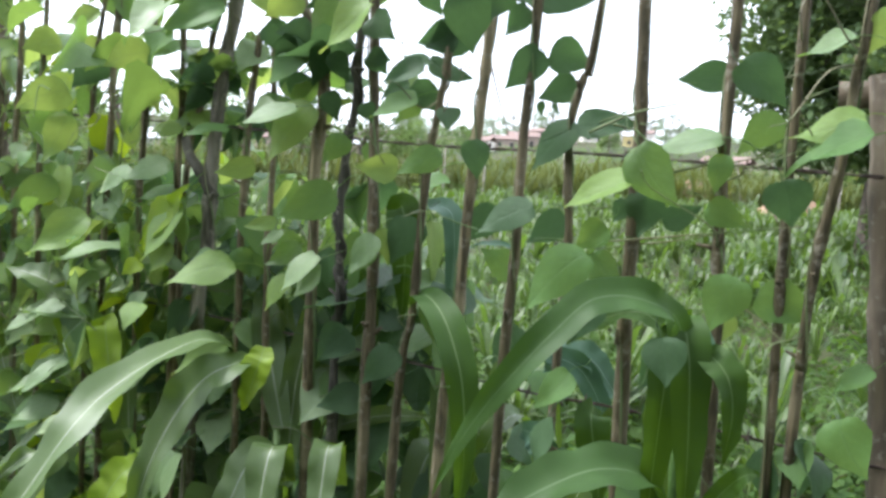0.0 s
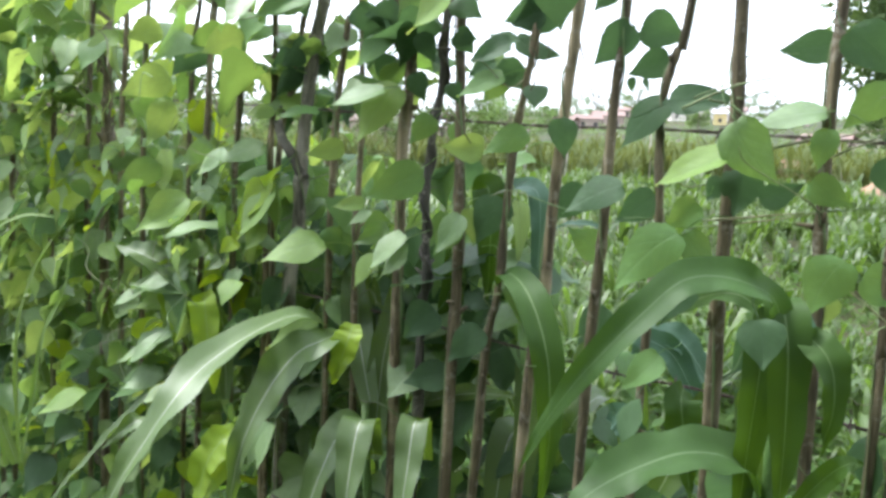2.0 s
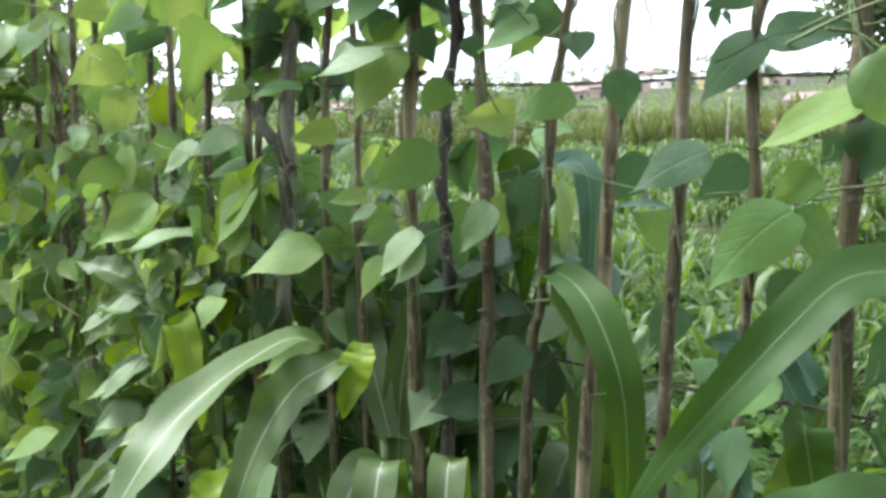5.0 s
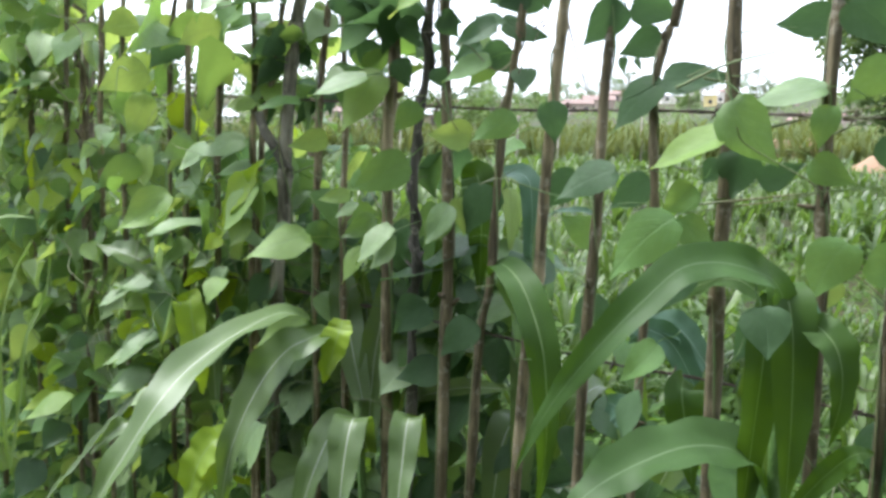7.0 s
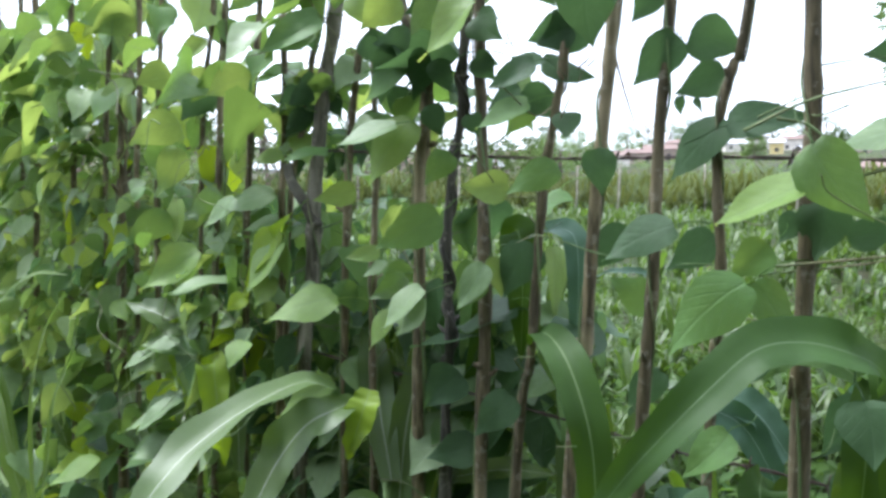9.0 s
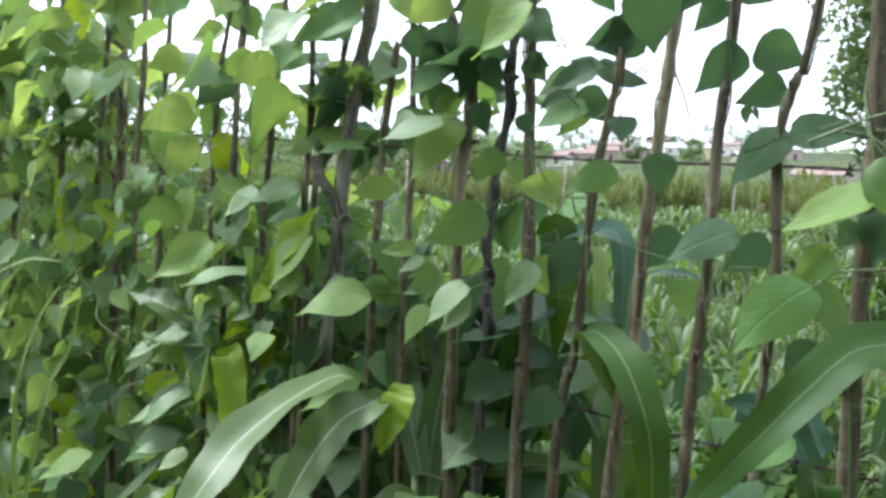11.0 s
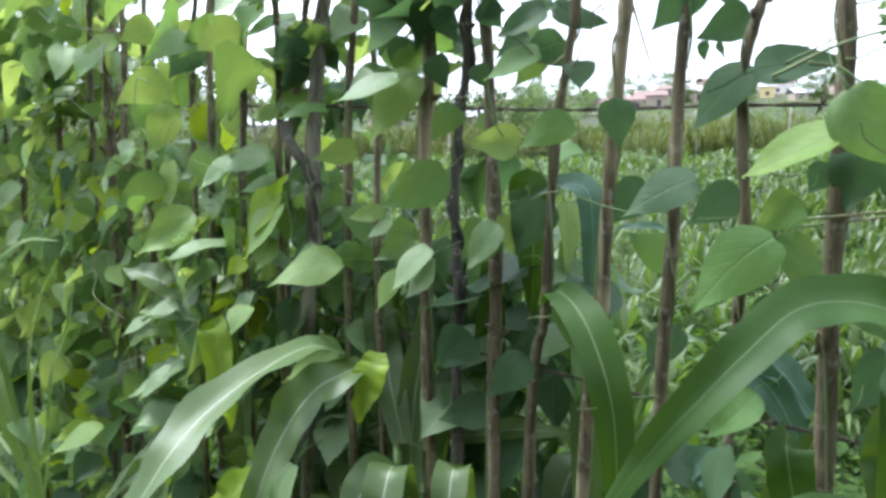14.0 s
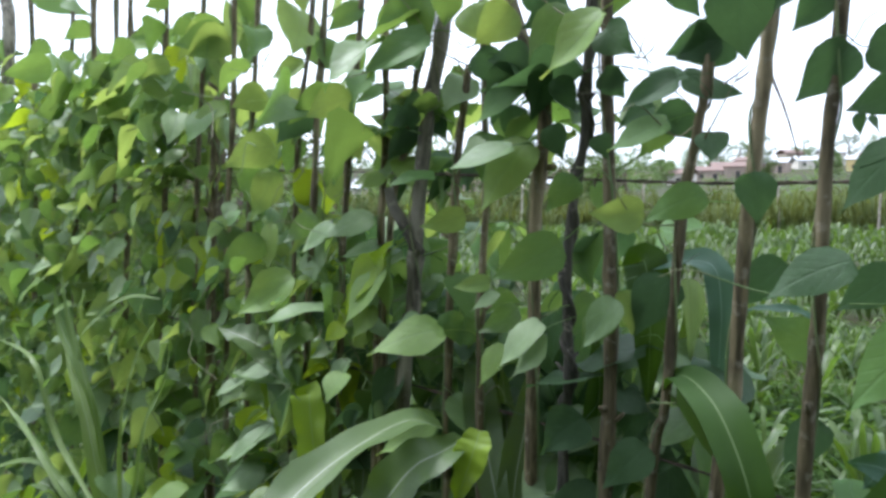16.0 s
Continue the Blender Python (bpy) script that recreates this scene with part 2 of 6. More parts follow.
SCRUB = plain_material("scrub hillside", (0.042, 0.055, 0.026), (0.07, 0.064, 0.036), 0.06)

# ---- helpers for meshes ----


def mesh(name, verts, faces, mat, uvs=None, smooth=True):
    me = bpy.data.meshes.new(name)
    me.from_pydata([tuple(v) for v in verts], [], faces)
    if uvs is not None:
        layer = me.uv_layers.new(name="leaf")
        index = np.empty(len(me.loops), dtype=np.int32)
        me.loops.foreach_get("vertex_index", index)
        layer.data.foreach_set("uv", np.asarray(uvs, dtype=np.float32)[index].ravel())
    me.polygons.foreach_set("use_smooth", [smooth] * len(me.polygons))
    me.materials.append(mat)
    me.update()
    return me


def part(name, me, parent, label=""):
    ob = new(name, me)
    ob.parent = parent
    return tagged(ob, label) if label else ob


def bundle(parts):
    """Several (verts, faces, uvs) made into one."""
    vs, fs, us = [], [], []
    for v, f, u in parts:
        k = len(vs)
        vs.extend(v)
        fs.extend(tuple(i + k for i in face) for face in f)
        us.extend(u)
    return vs, fs, us


def spline(points, count):
    """Points along a smooth curve through the given ones."""
    p = [Vector(q) for q in points]
    p = [p[0] * 2 - p[1], *p, p[-1] * 2 - p[-2]]
    out, spans = [], len(p) - 3
    for i in range(count):
        s = i / (count - 1) * spans
        k = min(int(s), spans - 1)
        t = s - k
        a, b, c, d = p[k:k + 4]
        out.append(0.5 * ((2 * b) + (c - a) * t + (2 * a - 5 * b + 4 * c - d) * t * t + (3 * b - a - 3 * c + d) * t ** 3))
    return out


def tube(points, radii, sides=7, rough=0.0, seed=0):
    rnd = random.Random(seed)
    vs, fs, us = [], [], []
    side = Vector((1, 0, 0))
    for i, p in enumerate(points):
        d = (points[min(i + 1, len(points) - 1)] - points[max(i - 1, 0)]).normalized()
        side = (side - d * side.dot(d)).normalized()
        up = d.cross(side)
        r = radii[i] if isinstance(radii, (list, tuple)) else radii
        for j in range(sides):
            a = 2 * math.pi * j / sides
            k = r * (1 + rough * rnd.uniform(-1, 1))
            vs.append(p + (side * math.cos(a) + up * math.sin(a)) * k)
            us.append((i / len(points), j / sides))
    n = len(points)
    for i in range(n - 1):
        for j in range(sides):
            k = (j + 1) % sides
            fs.append((i * sides + j, i * sides + k, (i + 1) * sides + k, (i + 1) * sides + j))
    fs.append(tuple(range(sides - 1, -1, -1)))
    fs.append(tuple((n - 1) * sides + j for j in range(sides)))
    return vs, fs, us


def box(x0, y0, z0, x1, y1, z1):
    v = [Vector((x, y, z)) for x in (x0, x1) for y in (y0, y1) for z in (z0, z1)]
    f = [(0, 1, 3, 2), (4, 6, 7, 5), (0, 4, 5, 1), (2, 3, 7, 6), (0, 2, 6, 4), (1, 5, 7, 3)]
    return v, f, [(0, 0)] * 8


def bean_leaf_data(seed, folds):
    """A broad ovate bean leaflet of length 1 and width 1: folded along its rib, its edge waved, its tip turned down, on a bent stalk."""
    rnd = random.Random(seed)
    edge = [(-0.015, 0.13), (0.02, 0.3), (0.13, 0.45), (0.3, 0.5), (0.49, 0.43), (0.67, 0.28), (0.84, 0.115), (1.0, 0.0)]
    fold, curl, skew = rnd.choice(folds) * rnd.uniform(0.7, 1.2), rnd.uniform(-0.1, 0.45 if max(folds) < 0.5 else 0.8), rnd.uniform(-0.13, 0.13)
    waves, phase = rnd.uniform(0.03, 0.1), rnd.uniform(0, 6)
    vs, us, fs = [], [], []
    for i, (y, h) in enumerate(edge):
        u = i / (len(edge) - 1)
        for s in (-1, -0.55, 0, 0.55, 1):
            a = abs(s)
            yy = y * a + max(0.0, y if i else 0.0) * (1 - a)
            x = s * h * (1 + rnd.uniform(-0.04, 0.04)) + skew * math.sin(math.pi * u)
            z = fold * a * h - curl * max(0, yy) ** 2 * 0.5 + waves * a * math.sin(phase + 9 * u + (2 if s < 0 else 0))
            z -= 0.12 * h * a * a * (1 - u)
            vs.append(Vector((x, yy, z)))
            us.append((u, 0.5 + 0.5 * s * h / 0.5))
    for i in range(len(edge) - 1):
        for j in range(4):
            a = i * 5 + j
            fs.append((a, a + 1, a + 6, a + 5))
    stalk = spline([(0, 0.0, 0.0), (0.01, -0.14, -0.03), (rnd.uniform(-0.2, 0.2), -0.36, -0.16), (rnd.uniform(-0.3, 0.3), -0.55, -0.4)], 6)
    v, f, _ = tube(stalk, 0.012, 4)
    return bundle([(vs, fs, us), (v, f, [(0.5, 0.8)] * len(v))])


def blade_data(points, width, fold=0.25, wave=0.06, seed=0, count=16, twist=0.0, blunt=0.25, level=None):
    """A long arching grass-like leaf along a curve, widest a third of the way, creased along its rib, its edges waved."""
    rnd = random.Random(seed)
    line = spline(points, count)
    vs, fs, us = [], [], []
    phase = rnd.uniform(0, 6)
    side = None
    for i, p in enumerate(line):
        u = i / (count - 1)
        d = (line[min(i + 1, count - 1)] - line[max(i - 1, 0)]).normalized()
        if level:
            fresh = d.cross(Vector(level))
            side = fresh if fresh.length > 0.15 or side is None else side
        elif side is None:
            side = d.cross(Vector((0, 0, 1)))
        if side.length < 0.05:
            side = Vector((1, 0, 0))
        side = (side - d * side.dot(d)).normalized()
        up = side.cross(d)
        a = twist * u
        s1, u1 = side * math.cos(a) + up * math.sin(a), up * math.cos(a) - side * math.sin(a)
        h = 0.5 * width * (0.55 + 0.45 * min(1, u / 0.3)) * (1 - max(0, (u - 0.45) / 0.55) ** (2.0 - blunt)) + 0.0008
        for k, s in enumerate((-1, -0.5, 0, 0.5, 1)):
            lift = abs(s) * fold * h + wave * width * (abs(s) ** 2) * (math.sin(phase + u * 16 + (1.3 if s < 0 else 0)) + 0.6 * math.sin(phase * 3 + u * 37 + s)) * min(1, 4 * u)
            vs.append(p + s1 * (s * h) + u1 * lift)
            us.append((u, 0.5 + 0.5 * s))
    for i in range(count - 1):
        for j in range(4):
            a = i * 5 + j
            fs.append((a, a + 1, a + 6, a + 5))
    return vs, fs, us


def fence_y(x, toward=0.0):
    """The line of the pole fence in the plan; toward: metres in front of it."""
    return 1.055 - 0.5 * x - toward * 1.118


LEAF_DATA = [bean_leaf_data(40 + i, (0.03, 0.1, 0.2, 0.32) if i < 8 else (0.1, 0.3, 0.5, 0.8, 1.2)) for i in range(20)]
LEAF_MESH = {(tone, i): mesh("leaf", v, f, mat, u) for tone, mat in BEAN.items() for i, (v, f, u) in enumerate(LEAF_DATA)}
leaf_count = [0]


def leaf(parent, tone, x, y, z, length, width, rx, ry, rz, name="leaf", kinds=8):
    """One leaflet; the first kinds lie open, the later ones are folded and curled."""
    leaf_count[0] += 1
    ob = new(name, LEAF_MESH[tone, (leaf_count[0] * 7) % kinds])
    ob.parent = parent
    ob.matrix_basis = pose(x, y, z, rx, ry, rz) @ Matrix.Diagonal((width, length, (length + width) / 2, 1))
    return ob


# ---- ground, far hill and horizon ----


def ground_height(x, y):
    far = max(0.0, y - 48.0)
    return 0.05 * noise.noise(Vector((x * 0.5, y * 0.5, 0))) + (0.0 if far <= 0 else min(1.6, far * 0.055))


gv, gf = [], []
ring = [i * 0.8 - 8 for i in range(44)] + [27.2 + 6 * i for i in range(1, 12)] + [120, 200, 400, 900, 2000]
cross = [-2000, -700, -250, -120] + [-70 + 4 * i for i in range(14)] + [-14 + 0.8 * i for i in range(36)] + [18 + 5 * i for i in range(12)] + [120, 250, 700, 2000]
ring = [-2000, -300, -60, -20] + ring
for y in ring:
    for x in cross:
        gv.append((x, y, ground_height(x, y)))
for i in range(len(ring) - 1):
    for j in range(len(cross) - 1):
        a = i * len(cross) + j
        gf.append((a, a + 1, a + 1 + len(cross), a + len(cross)))
ground = tagged(new("ground", mesh("ground", gv, gf, SOIL)), "weedy brown-green soil of a garden field", "ground", kind="structure")

hv, hf = [], []
for i in range(61):
    for j in range(9):
        a = radians(-75 + 2.5 * i)
        r = 75 + 22 * j
        rise = (j / 8.0) ** 1.2
        x, y = r * math.sin(a), r * math.cos(a)
        z = -0.3 + rise * (13.0 + 3.0 * noise.noise(Vector((a * 2.5, 0.3, 0)))) + 0.8 * rise * noise.noise(Vector((x * 0.03, y * 0.03, 2)))
        hv.append((x, y, z + 1.2))
for i in range(60):
    for j in range(8):
        a = i * 9 + j
        hf.append((a, a + 9, a + 10, a + 1))
tagged(new("hillside", mesh("hillside", hv, hf, SCRUB)), "scrubby green and brown hillside behind the field", "hill", kind="structure")


def hill_z(x, y):
    r, a = math.hypot(x, y), math.atan2(x, y)
    rise = max(0.0, min(1.0, (r - 75) / 176)) ** 1.2
    return 0.9 + rise * (13.0 + 3.0 * noise.noise(Vector((a * 2.5, 0.3, 0)))) + 0.8 * rise * noise.noise(Vector((x * 0.03, y * 0.03, 2)))


# ---- an added, unseen wall behind the camera keeps sky light off the fence ----
v, f, u = box(-3.0, -1.3, -0.2, 7.0, -1.05, 3.6)
tagged(new("unseen_shade_wall", mesh("unseen_shade_wall", v, f, SHADE_WALL, smooth=False)), "plain dull grey-green unseen wall added to shade the fence", "wall", kind="structure")

# ---- the pole fence with its climbing beans ----
poles, vines = [], []


def bean_pole(*points, r, bark=BARK, label="rough brown stick set upright as a bean pole"):
    """A cut stick: knotty, a little bent, thinner at its top, on which beans climb."""
    rnd = random.Random(len(poles) * 11 + 5)
    line = spline(points, 46)
    radii = []
    knots = [rnd.uniform(0, 1) for _ in range(6)]
    for i in range(46):
        u = i / 45
        k = 0.74 + 0.13 * u + sum(0.2 * math.exp(-((u - q) / 0.012) ** 2) for q in knots)
        radii.append(r * k * (1 + rnd.uniform(-0.05, 0.05)))
    bits = [tube(line, radii, 9, 0.05, len(poles))]
    for q in knots[:3]:
        p = line[int(q * 45)]
        d = Vector((rnd.uniform(-1, 1), rnd.uniform(-1, 0.4), rnd.uniform(0.1, 0.9))).normalized()
        bits.append(tube([p, p + d * r * 1.6, p + d * r * rnd.uniform(2.0, 3.2)], [r * 0.5, r * 0.4, r * 0.22], 6, 0.1, 3))
    v, f, u = bundle(bits)
    ob = new("bean_pole", mesh("bean_pole", v, f, bark))
    tagged(ob, label, "pole", "bean poles of the fence")
    poles.append((line, r))
    return ob


bean_pole((-2.299, 2.204, 2.386), (-2.281, 2.196, 2.236), (-2.258, 2.184, 2.114), (-2.368, 2.239, 1.645), (-2.505, 2.307, 0.997), (-2.610, 2.360, -0.050), r=0.0269, bark=PALE_BARK, label="thick grey branch set upright at the fence")
bean_pole((-2.024, 2.067, 2.240), (-2.023, 2.066, 1.924), (-2.021, 2.066, 1.630), (-2.106, 2.108, 1.133), (-2.203, 2.156, -0.050), r=0.0102)
bean_pole((-1.671, 1.890, 2.157), (-1.689, 1.900, 2.007), (-1.734, 1.922, 1.785), (-1.694, 1.902, 1.551), (-1.751, 1.931, 1.176), (-1.842, 1.976, -0.050), r=0.0083)
bean_pole((-1.518, 1.814, 2.218), (-1.562, 1.836, 1.721), (-1.603, 1.856, 1.453), (-1.644, 1.877, 1.123), (-1.716, 1.913, -0.050), r=0.0088)
bean_pole((-1.381, 1.745, 2.235), (-1.410, 1.760, 1.781), (-1.428, 1.769, 1.606), (-1.463, 1.786, 1.303), (-1.538, 1.824, -0.050), r=0.0082)
bean_pole((-1.304, 1.707, 2.181), (-1.313, 1.711, 2.019), (-1.332, 1.721, 1.814), (-1.345, 1.727, 1.559), (-1.392, 1.751, 1.219), (-1.478, 1.794, -0.050), r=0.0079)
bean_pole((-1.115, 1.612, 2.267), (-1.131, 1.621, 1.978), (-1.149, 1.629, 1.790), (-1.162, 1.636, 1.542), (-1.200, 1.655, 1.188), (-1.263, 1.687, -0.050), r=0.0073)
bean_pole((-0.953, 1.531, 2.209), (-0.984, 1.547, 1.804), (-1.012, 1.561, 1.589), (-1.038, 1.574, 1.262), (-1.088, 1.599, -0.050), r=0.0068)
bean_pole((-0.930, 1.520, 1.714), (-0.944, 1.527, 1.586), (-0.976, 1.543, 1.220), (-1.030, 1.570, -0.050), r=0.0119)
bean_pole((-0.851, 1.480, 2.088), (-0.863, 1.487, 1.830), (-0.877, 1.494, 1.652), (-0.904, 1.507, 1.373), (-0.969, 1.540, -0.050), r=0.0069)
bean_pole((-0.763, 1.437, 2.210), (-0.780, 1.445, 1.900), (-0.797, 1.453, 1.721), (-0.824, 1.467, 1.447), (-0.897, 1.503, -0.050), r=0.0060)
bean_pole((-0.588, 1.349, 2.169), (-0.625, 1.368, 1.831), (-0.654, 1.382, 1.676), (-0.680, 1.395, 1.427), (-0.754, 1.432, -0.050), r=0.0052)
bean_pole((-0.548, 1.329, 2.259), (-0.590, 1.350, 1.825), (-0.609, 1.360, 1.701), (-0.623, 1.366, 1.501), (-0.649, 1.380, 1.216), (-0.705, 1.407, -0.050), r=0.0072)
bean_pole((-0.471, 1.291, 2.168), (-0.502, 1.306, 1.809), (-0.529, 1.319, 1.625), (-0.542, 1.326, 1.501), (-0.557, 1.333, 1.271), (-0.598, 1.354, -0.050), r=0.0069)
bean_pole((-0.438, 1.274, 2.299), (-0.445, 1.277, 1.798), (-0.449, 1.279, 1.619), (-0.459, 1.284, 1.463), (-0.475, 1.293, 1.193), (-0.511, 1.311, -0.050), r=0.0065)
bean_pole((-0.381, 1.245, 1.709), (-0.408, 1.259, 1.599), (-0.434, 1.272, 1.500), (-0.460, 1.285, 1.206), (-0.512, 1.311, -0.050), r=0.0055)
bean_pole((-0.283, 1.197, 2.109), (-0.331, 1.220, 1.777), (-0.360, 1.235, 1.656), (-0.383, 1.247, 1.500), (-0.394, 1.252, 1.347), (-0.416, 1.263, 1.195), (-0.501, 1.305, -0.050), r=0.0138, bark=PALE_BARK, label="stout pale grey mottled branch set upright as a bean pole")
bean_pole((-0.290, 1.200, 1.701), (-0.310, 1.210, 1.567), (-0.319, 1.214, 1.440), (-0.327, 1.219, 1.229), (-0.351, 1.231, -0.050), r=0.0069)
bean_pole((-0.268, 1.189, 2.115), (-0.265, 1.187, 1.733), (-0.262, 1.186, 1.524), (-0.270, 1.190, 1.358), (-0.271, 1.190, 1.170), (-0.275, 1.193, -0.050), r=0.0063)
bean_pole((-0.368, 1.239, 2.259), (-0.217, 1.163, 1.756), (-0.180, 1.145, 1.682), (-0.173, 1.141, 1.614), (-0.185, 1.147, 1.500), (-0.187, 1.149, 1.366), (-0.191, 1.150, 1.055), (-0.197, 1.154, -0.050), r=0.0105)
bean_pole((-0.107, 1.108, 2.053), (-0.116, 1.113, 1.709), (-0.120, 1.115, 1.595), (-0.139, 1.125, 1.477), (-0.141, 1.126, 1.370), (-0.137, 1.123, 1.294), (-0.148, 1.129, 1.093), (-0.178, 1.144, -0.050), r=0.0075, bark=FORK_BARK, label="dark crooked stick set upright as a bean pole")
bean_pole((-0.100, 1.105, 2.066), (-0.094, 1.102, 1.713), (-0.089, 1.099, 1.521), (-0.085, 1.097, 1.302), (-0.091, 1.100, 1.087), (-0.106, 1.108, -0.050), r=0.0096)
bean_pole((0.051, 1.029, 2.206), (0.017, 1.047, 1.681), (0.008, 1.051, 1.598), (-0.007, 1.059, 1.499), (-0.016, 1.063, 1.382), (-0.022, 1.066, 1.283), (-0.041, 1.075, 1.103), (-0.097, 1.103, -0.050), r=0.0069)
bean_pole((0.090, 1.010, 2.201), (0.071, 1.019, 1.703), (0.063, 1.023, 1.581), (0.053, 1.029, 1.454), (0.045, 1.033, 1.294), (0.028, 1.041, 1.125), (-0.027, 1.068, -0.050), r=0.0091)
bean_pole((0.145, 0.983, 2.142), (0.129, 0.991, 1.692), (0.121, 0.995, 1.559), (0.118, 0.996, 1.395), (0.108, 1.001, 1.150), (0.086, 1.012, -0.050), r=0.0080)
bean_pole((0.260, 0.925, 2.186), (0.200, 0.955, 1.679), (0.189, 0.960, 1.621), (0.178, 0.966, 1.567), (0.177, 0.967, 1.499), (0.183, 0.963, 1.418), (0.180, 0.965, 1.318), (0.177, 0.967, 1.233), (0.151, 0.979, -0.050), r=0.0060)
bean_pole((0.242, 0.934, 2.109), (0.251, 0.929, 1.670), (0.255, 0.928, 1.567), (0.254, 0.928, 1.435), (0.253, 0.928, 1.298), (0.256, 0.927, 1.197), (0.270, 0.920, -0.050), r=0.0102)
bean_pole((0.345, 0.882, 2.125), (0.342, 0.884, 1.700), (0.341, 0.884, 1.602), (0.342, 0.884, 1.450), (0.347, 0.881, 1.319), (0.352, 0.879, 1.128), (0.368, 0.871, -0.050), r=0.0077)
bean_pole((0.404, 0.853, 2.058), (0.403, 0.854, 1.695), (0.402, 0.854, 1.523), (0.403, 0.854, 1.430), (0.405, 0.852, 1.304), (0.407, 0.851, 1.145), (0.414, 0.848, -0.050), r=0.0065)
bean_pole((0.500, 0.805, 2.266), (0.458, 0.826, 1.690), (0.451, 0.830, 1.629), (0.446, 0.832, 1.536), (0.432, 0.839, 1.409), (0.428, 0.841, 1.308), (0.426, 0.842, 1.150), (0.415, 0.847, -0.050), r=0.0064)


def at_height(i, z):
    line = poles[i][0]
    return min(line, key=lambda p: abs(p.z - z))


for i, (line, r) in enumerate(poles):
    rnd = random.Random(70 + i)
    vine = new("bean_vine")
    tagged(vine, "climbing bean vine with broad green pointed oval leaves on its pole", "plant", "climbing beans on the poles")
    turns, start = rnd.uniform(1.5, 3.5) + (5 if i == 20 else 0), rnd.uniform(0, 6)
    top = len(line)
    coil = []
    for k in range(90):
        s = k / 89 * (top - 1)
        a, b = line[int(s)], line[min(int(s) + 1, top - 1)]
        p = a.lerp(b, s - int(s))
        ang = start + turns * 2 * math.pi * k / 89
        coil.append(p + Vector((math.cos(ang), math.sin(ang), 0)) * (r * 0.88 + 0.001))
    v, f, u = tube(coil, 0.0045 if i == 20 else 0.0014, 6)
    part("stem", mesh("stem", v, f, FORK_BARK if i == 20 else STEM), vine, "thick dark twining stem" if i == 20 else "thin green twining stem")
    vines.append(vine)

# leaves that stand out, vine by vine
v = vines[1]
leaf(v, "m", -1.930, 1.989, 2.174, 0.172, 0.101, -48, 70, -85)
leaf(v, "m", -1.869, 1.989, 2.006, 0.071, 0.052, -113, -60, -113)
leaf(v, "m", -2.109, 2.107, 1.577, 0.086, 0.050, -77, 59, -116)
v = vines[2]
leaf(v, "m", -1.820, 1.944, 1.943, 0.140, 0.089, -117, -68, -108)
leaf(v, "m", -1.637, 1.869, 1.933, 0.080, 0.058, -106, -48, -123)
leaf(v, "y", -1.850, 1.975, 1.748, 0.069, 0.041, -49, -35, 166)
leaf(v, "m", -1.805, 1.977, 1.006, 0.125, 0.074, 17, -33, 123)
leaf(v, "p", -1.817, 1.920, 0.930, 0.093, 0.055, -21, -34, 153)
v = vines[3]
leaf(v, "p", -1.595, 1.848, 1.695, 0.078, 0.054, -99, -57, -128)
leaf(v, "y", -1.642, 1.889, 1.378, 0.079, 0.047, -8, -54, 142)
leaf(v, "y", -1.594, 1.853, 1.341, 0.091, 0.054, -30, -45, 158)
leaf(v, "p", -1.605, 1.829, 0.724, 0.087, 0.051, -16, -28, 148)
leaf(v, "m", -1.553, 1.835, 2.000, 0.085, 0.055, -114, -58, -116)
v = vines[4]
leaf(v, "y", -1.385, 1.721, 1.753, 0.108, 0.064, -13, -56, 143)
leaf(v, "y", -1.473, 1.791, 1.665, 0.086, 0.064, -105, -73, -122)
leaf(v, "m", -1.374, 1.723, 1.880, 0.086, 0.060, -111, -59, -119)
leaf(v, "y", -1.442, 1.785, 1.569, 0.103, 0.060, -40, -60, 168)
leaf(v, "m", -1.507, 1.770, 1.479, 0.086, 0.051, 20, -41, 120)
leaf(v, "y", -1.411, 1.769, 1.743, 0.080, 0.056, -151, -83, -76)
v = vines[5]
leaf(v, "m", -1.299, 1.684, 1.745, 0.062, 0.058, -98, 24, -141)
leaf(v, "m", -1.298, 1.704, 1.803, 0.098, 0.057, -83, -65, -151)
leaf(v, "y", -1.322, 1.680, 1.481, 0.082, 0.048, -41, -56, 168)
leaf(v, "y", -1.392, 1.748, 1.361, 0.080, 0.047, -53, -43, 177)
leaf(v, "y", -1.386, 1.713, 1.277, 0.092, 0.054, -47, -48, 175)
leaf(v, "m", -1.246, 1.638, 1.893, 0.064, 0.054, -108, -51, -125)
v = vines[6]
leaf(v, "p", -1.239, 1.675, 1.691, 0.071, 0.042, -78, -19, 173)
leaf(v, "m", -1.128, 1.639, 1.640, 0.075, 0.044, -46, -39, 158)
leaf(v, "m", -1.104, 1.576, 1.909, 0.079, 0.047, -55, -62, 176)
leaf(v, "y", -1.181, 1.655, 1.509, 0.070, 0.062, -90, 52, -140)
leaf(v, "y", -1.159, 1.637, 1.288, 0.079, 0.056, -71, -68, -158)
leaf(v, "y", -1.208, 1.656, 1.214, 0.102, 0.071, -70, -62, -157)
leaf(v, "m", -1.259, 1.676, 1.474, 0.088, 0.052, -85, 15, -123)
leaf(v, "y", -1.138, 1.641, 0.961, 0.075, 0.044, 16, -29, 117)
leaf(v, "p", -1.159, 1.614, 1.143, 0.085, 0.050, -43, -30, 164)
leaf(v, "m", -1.081, 1.561, 1.963, 0.054, 0.038, -120, -60, -115)
leaf(v, "m", -1.233, 1.655, 1.570, 0.081, 0.054, -92, -7, -138)
v = vines[7]
leaf(v, "y", -1.061, 1.538, 1.813, 0.096, 0.057, -95, -68, -139)
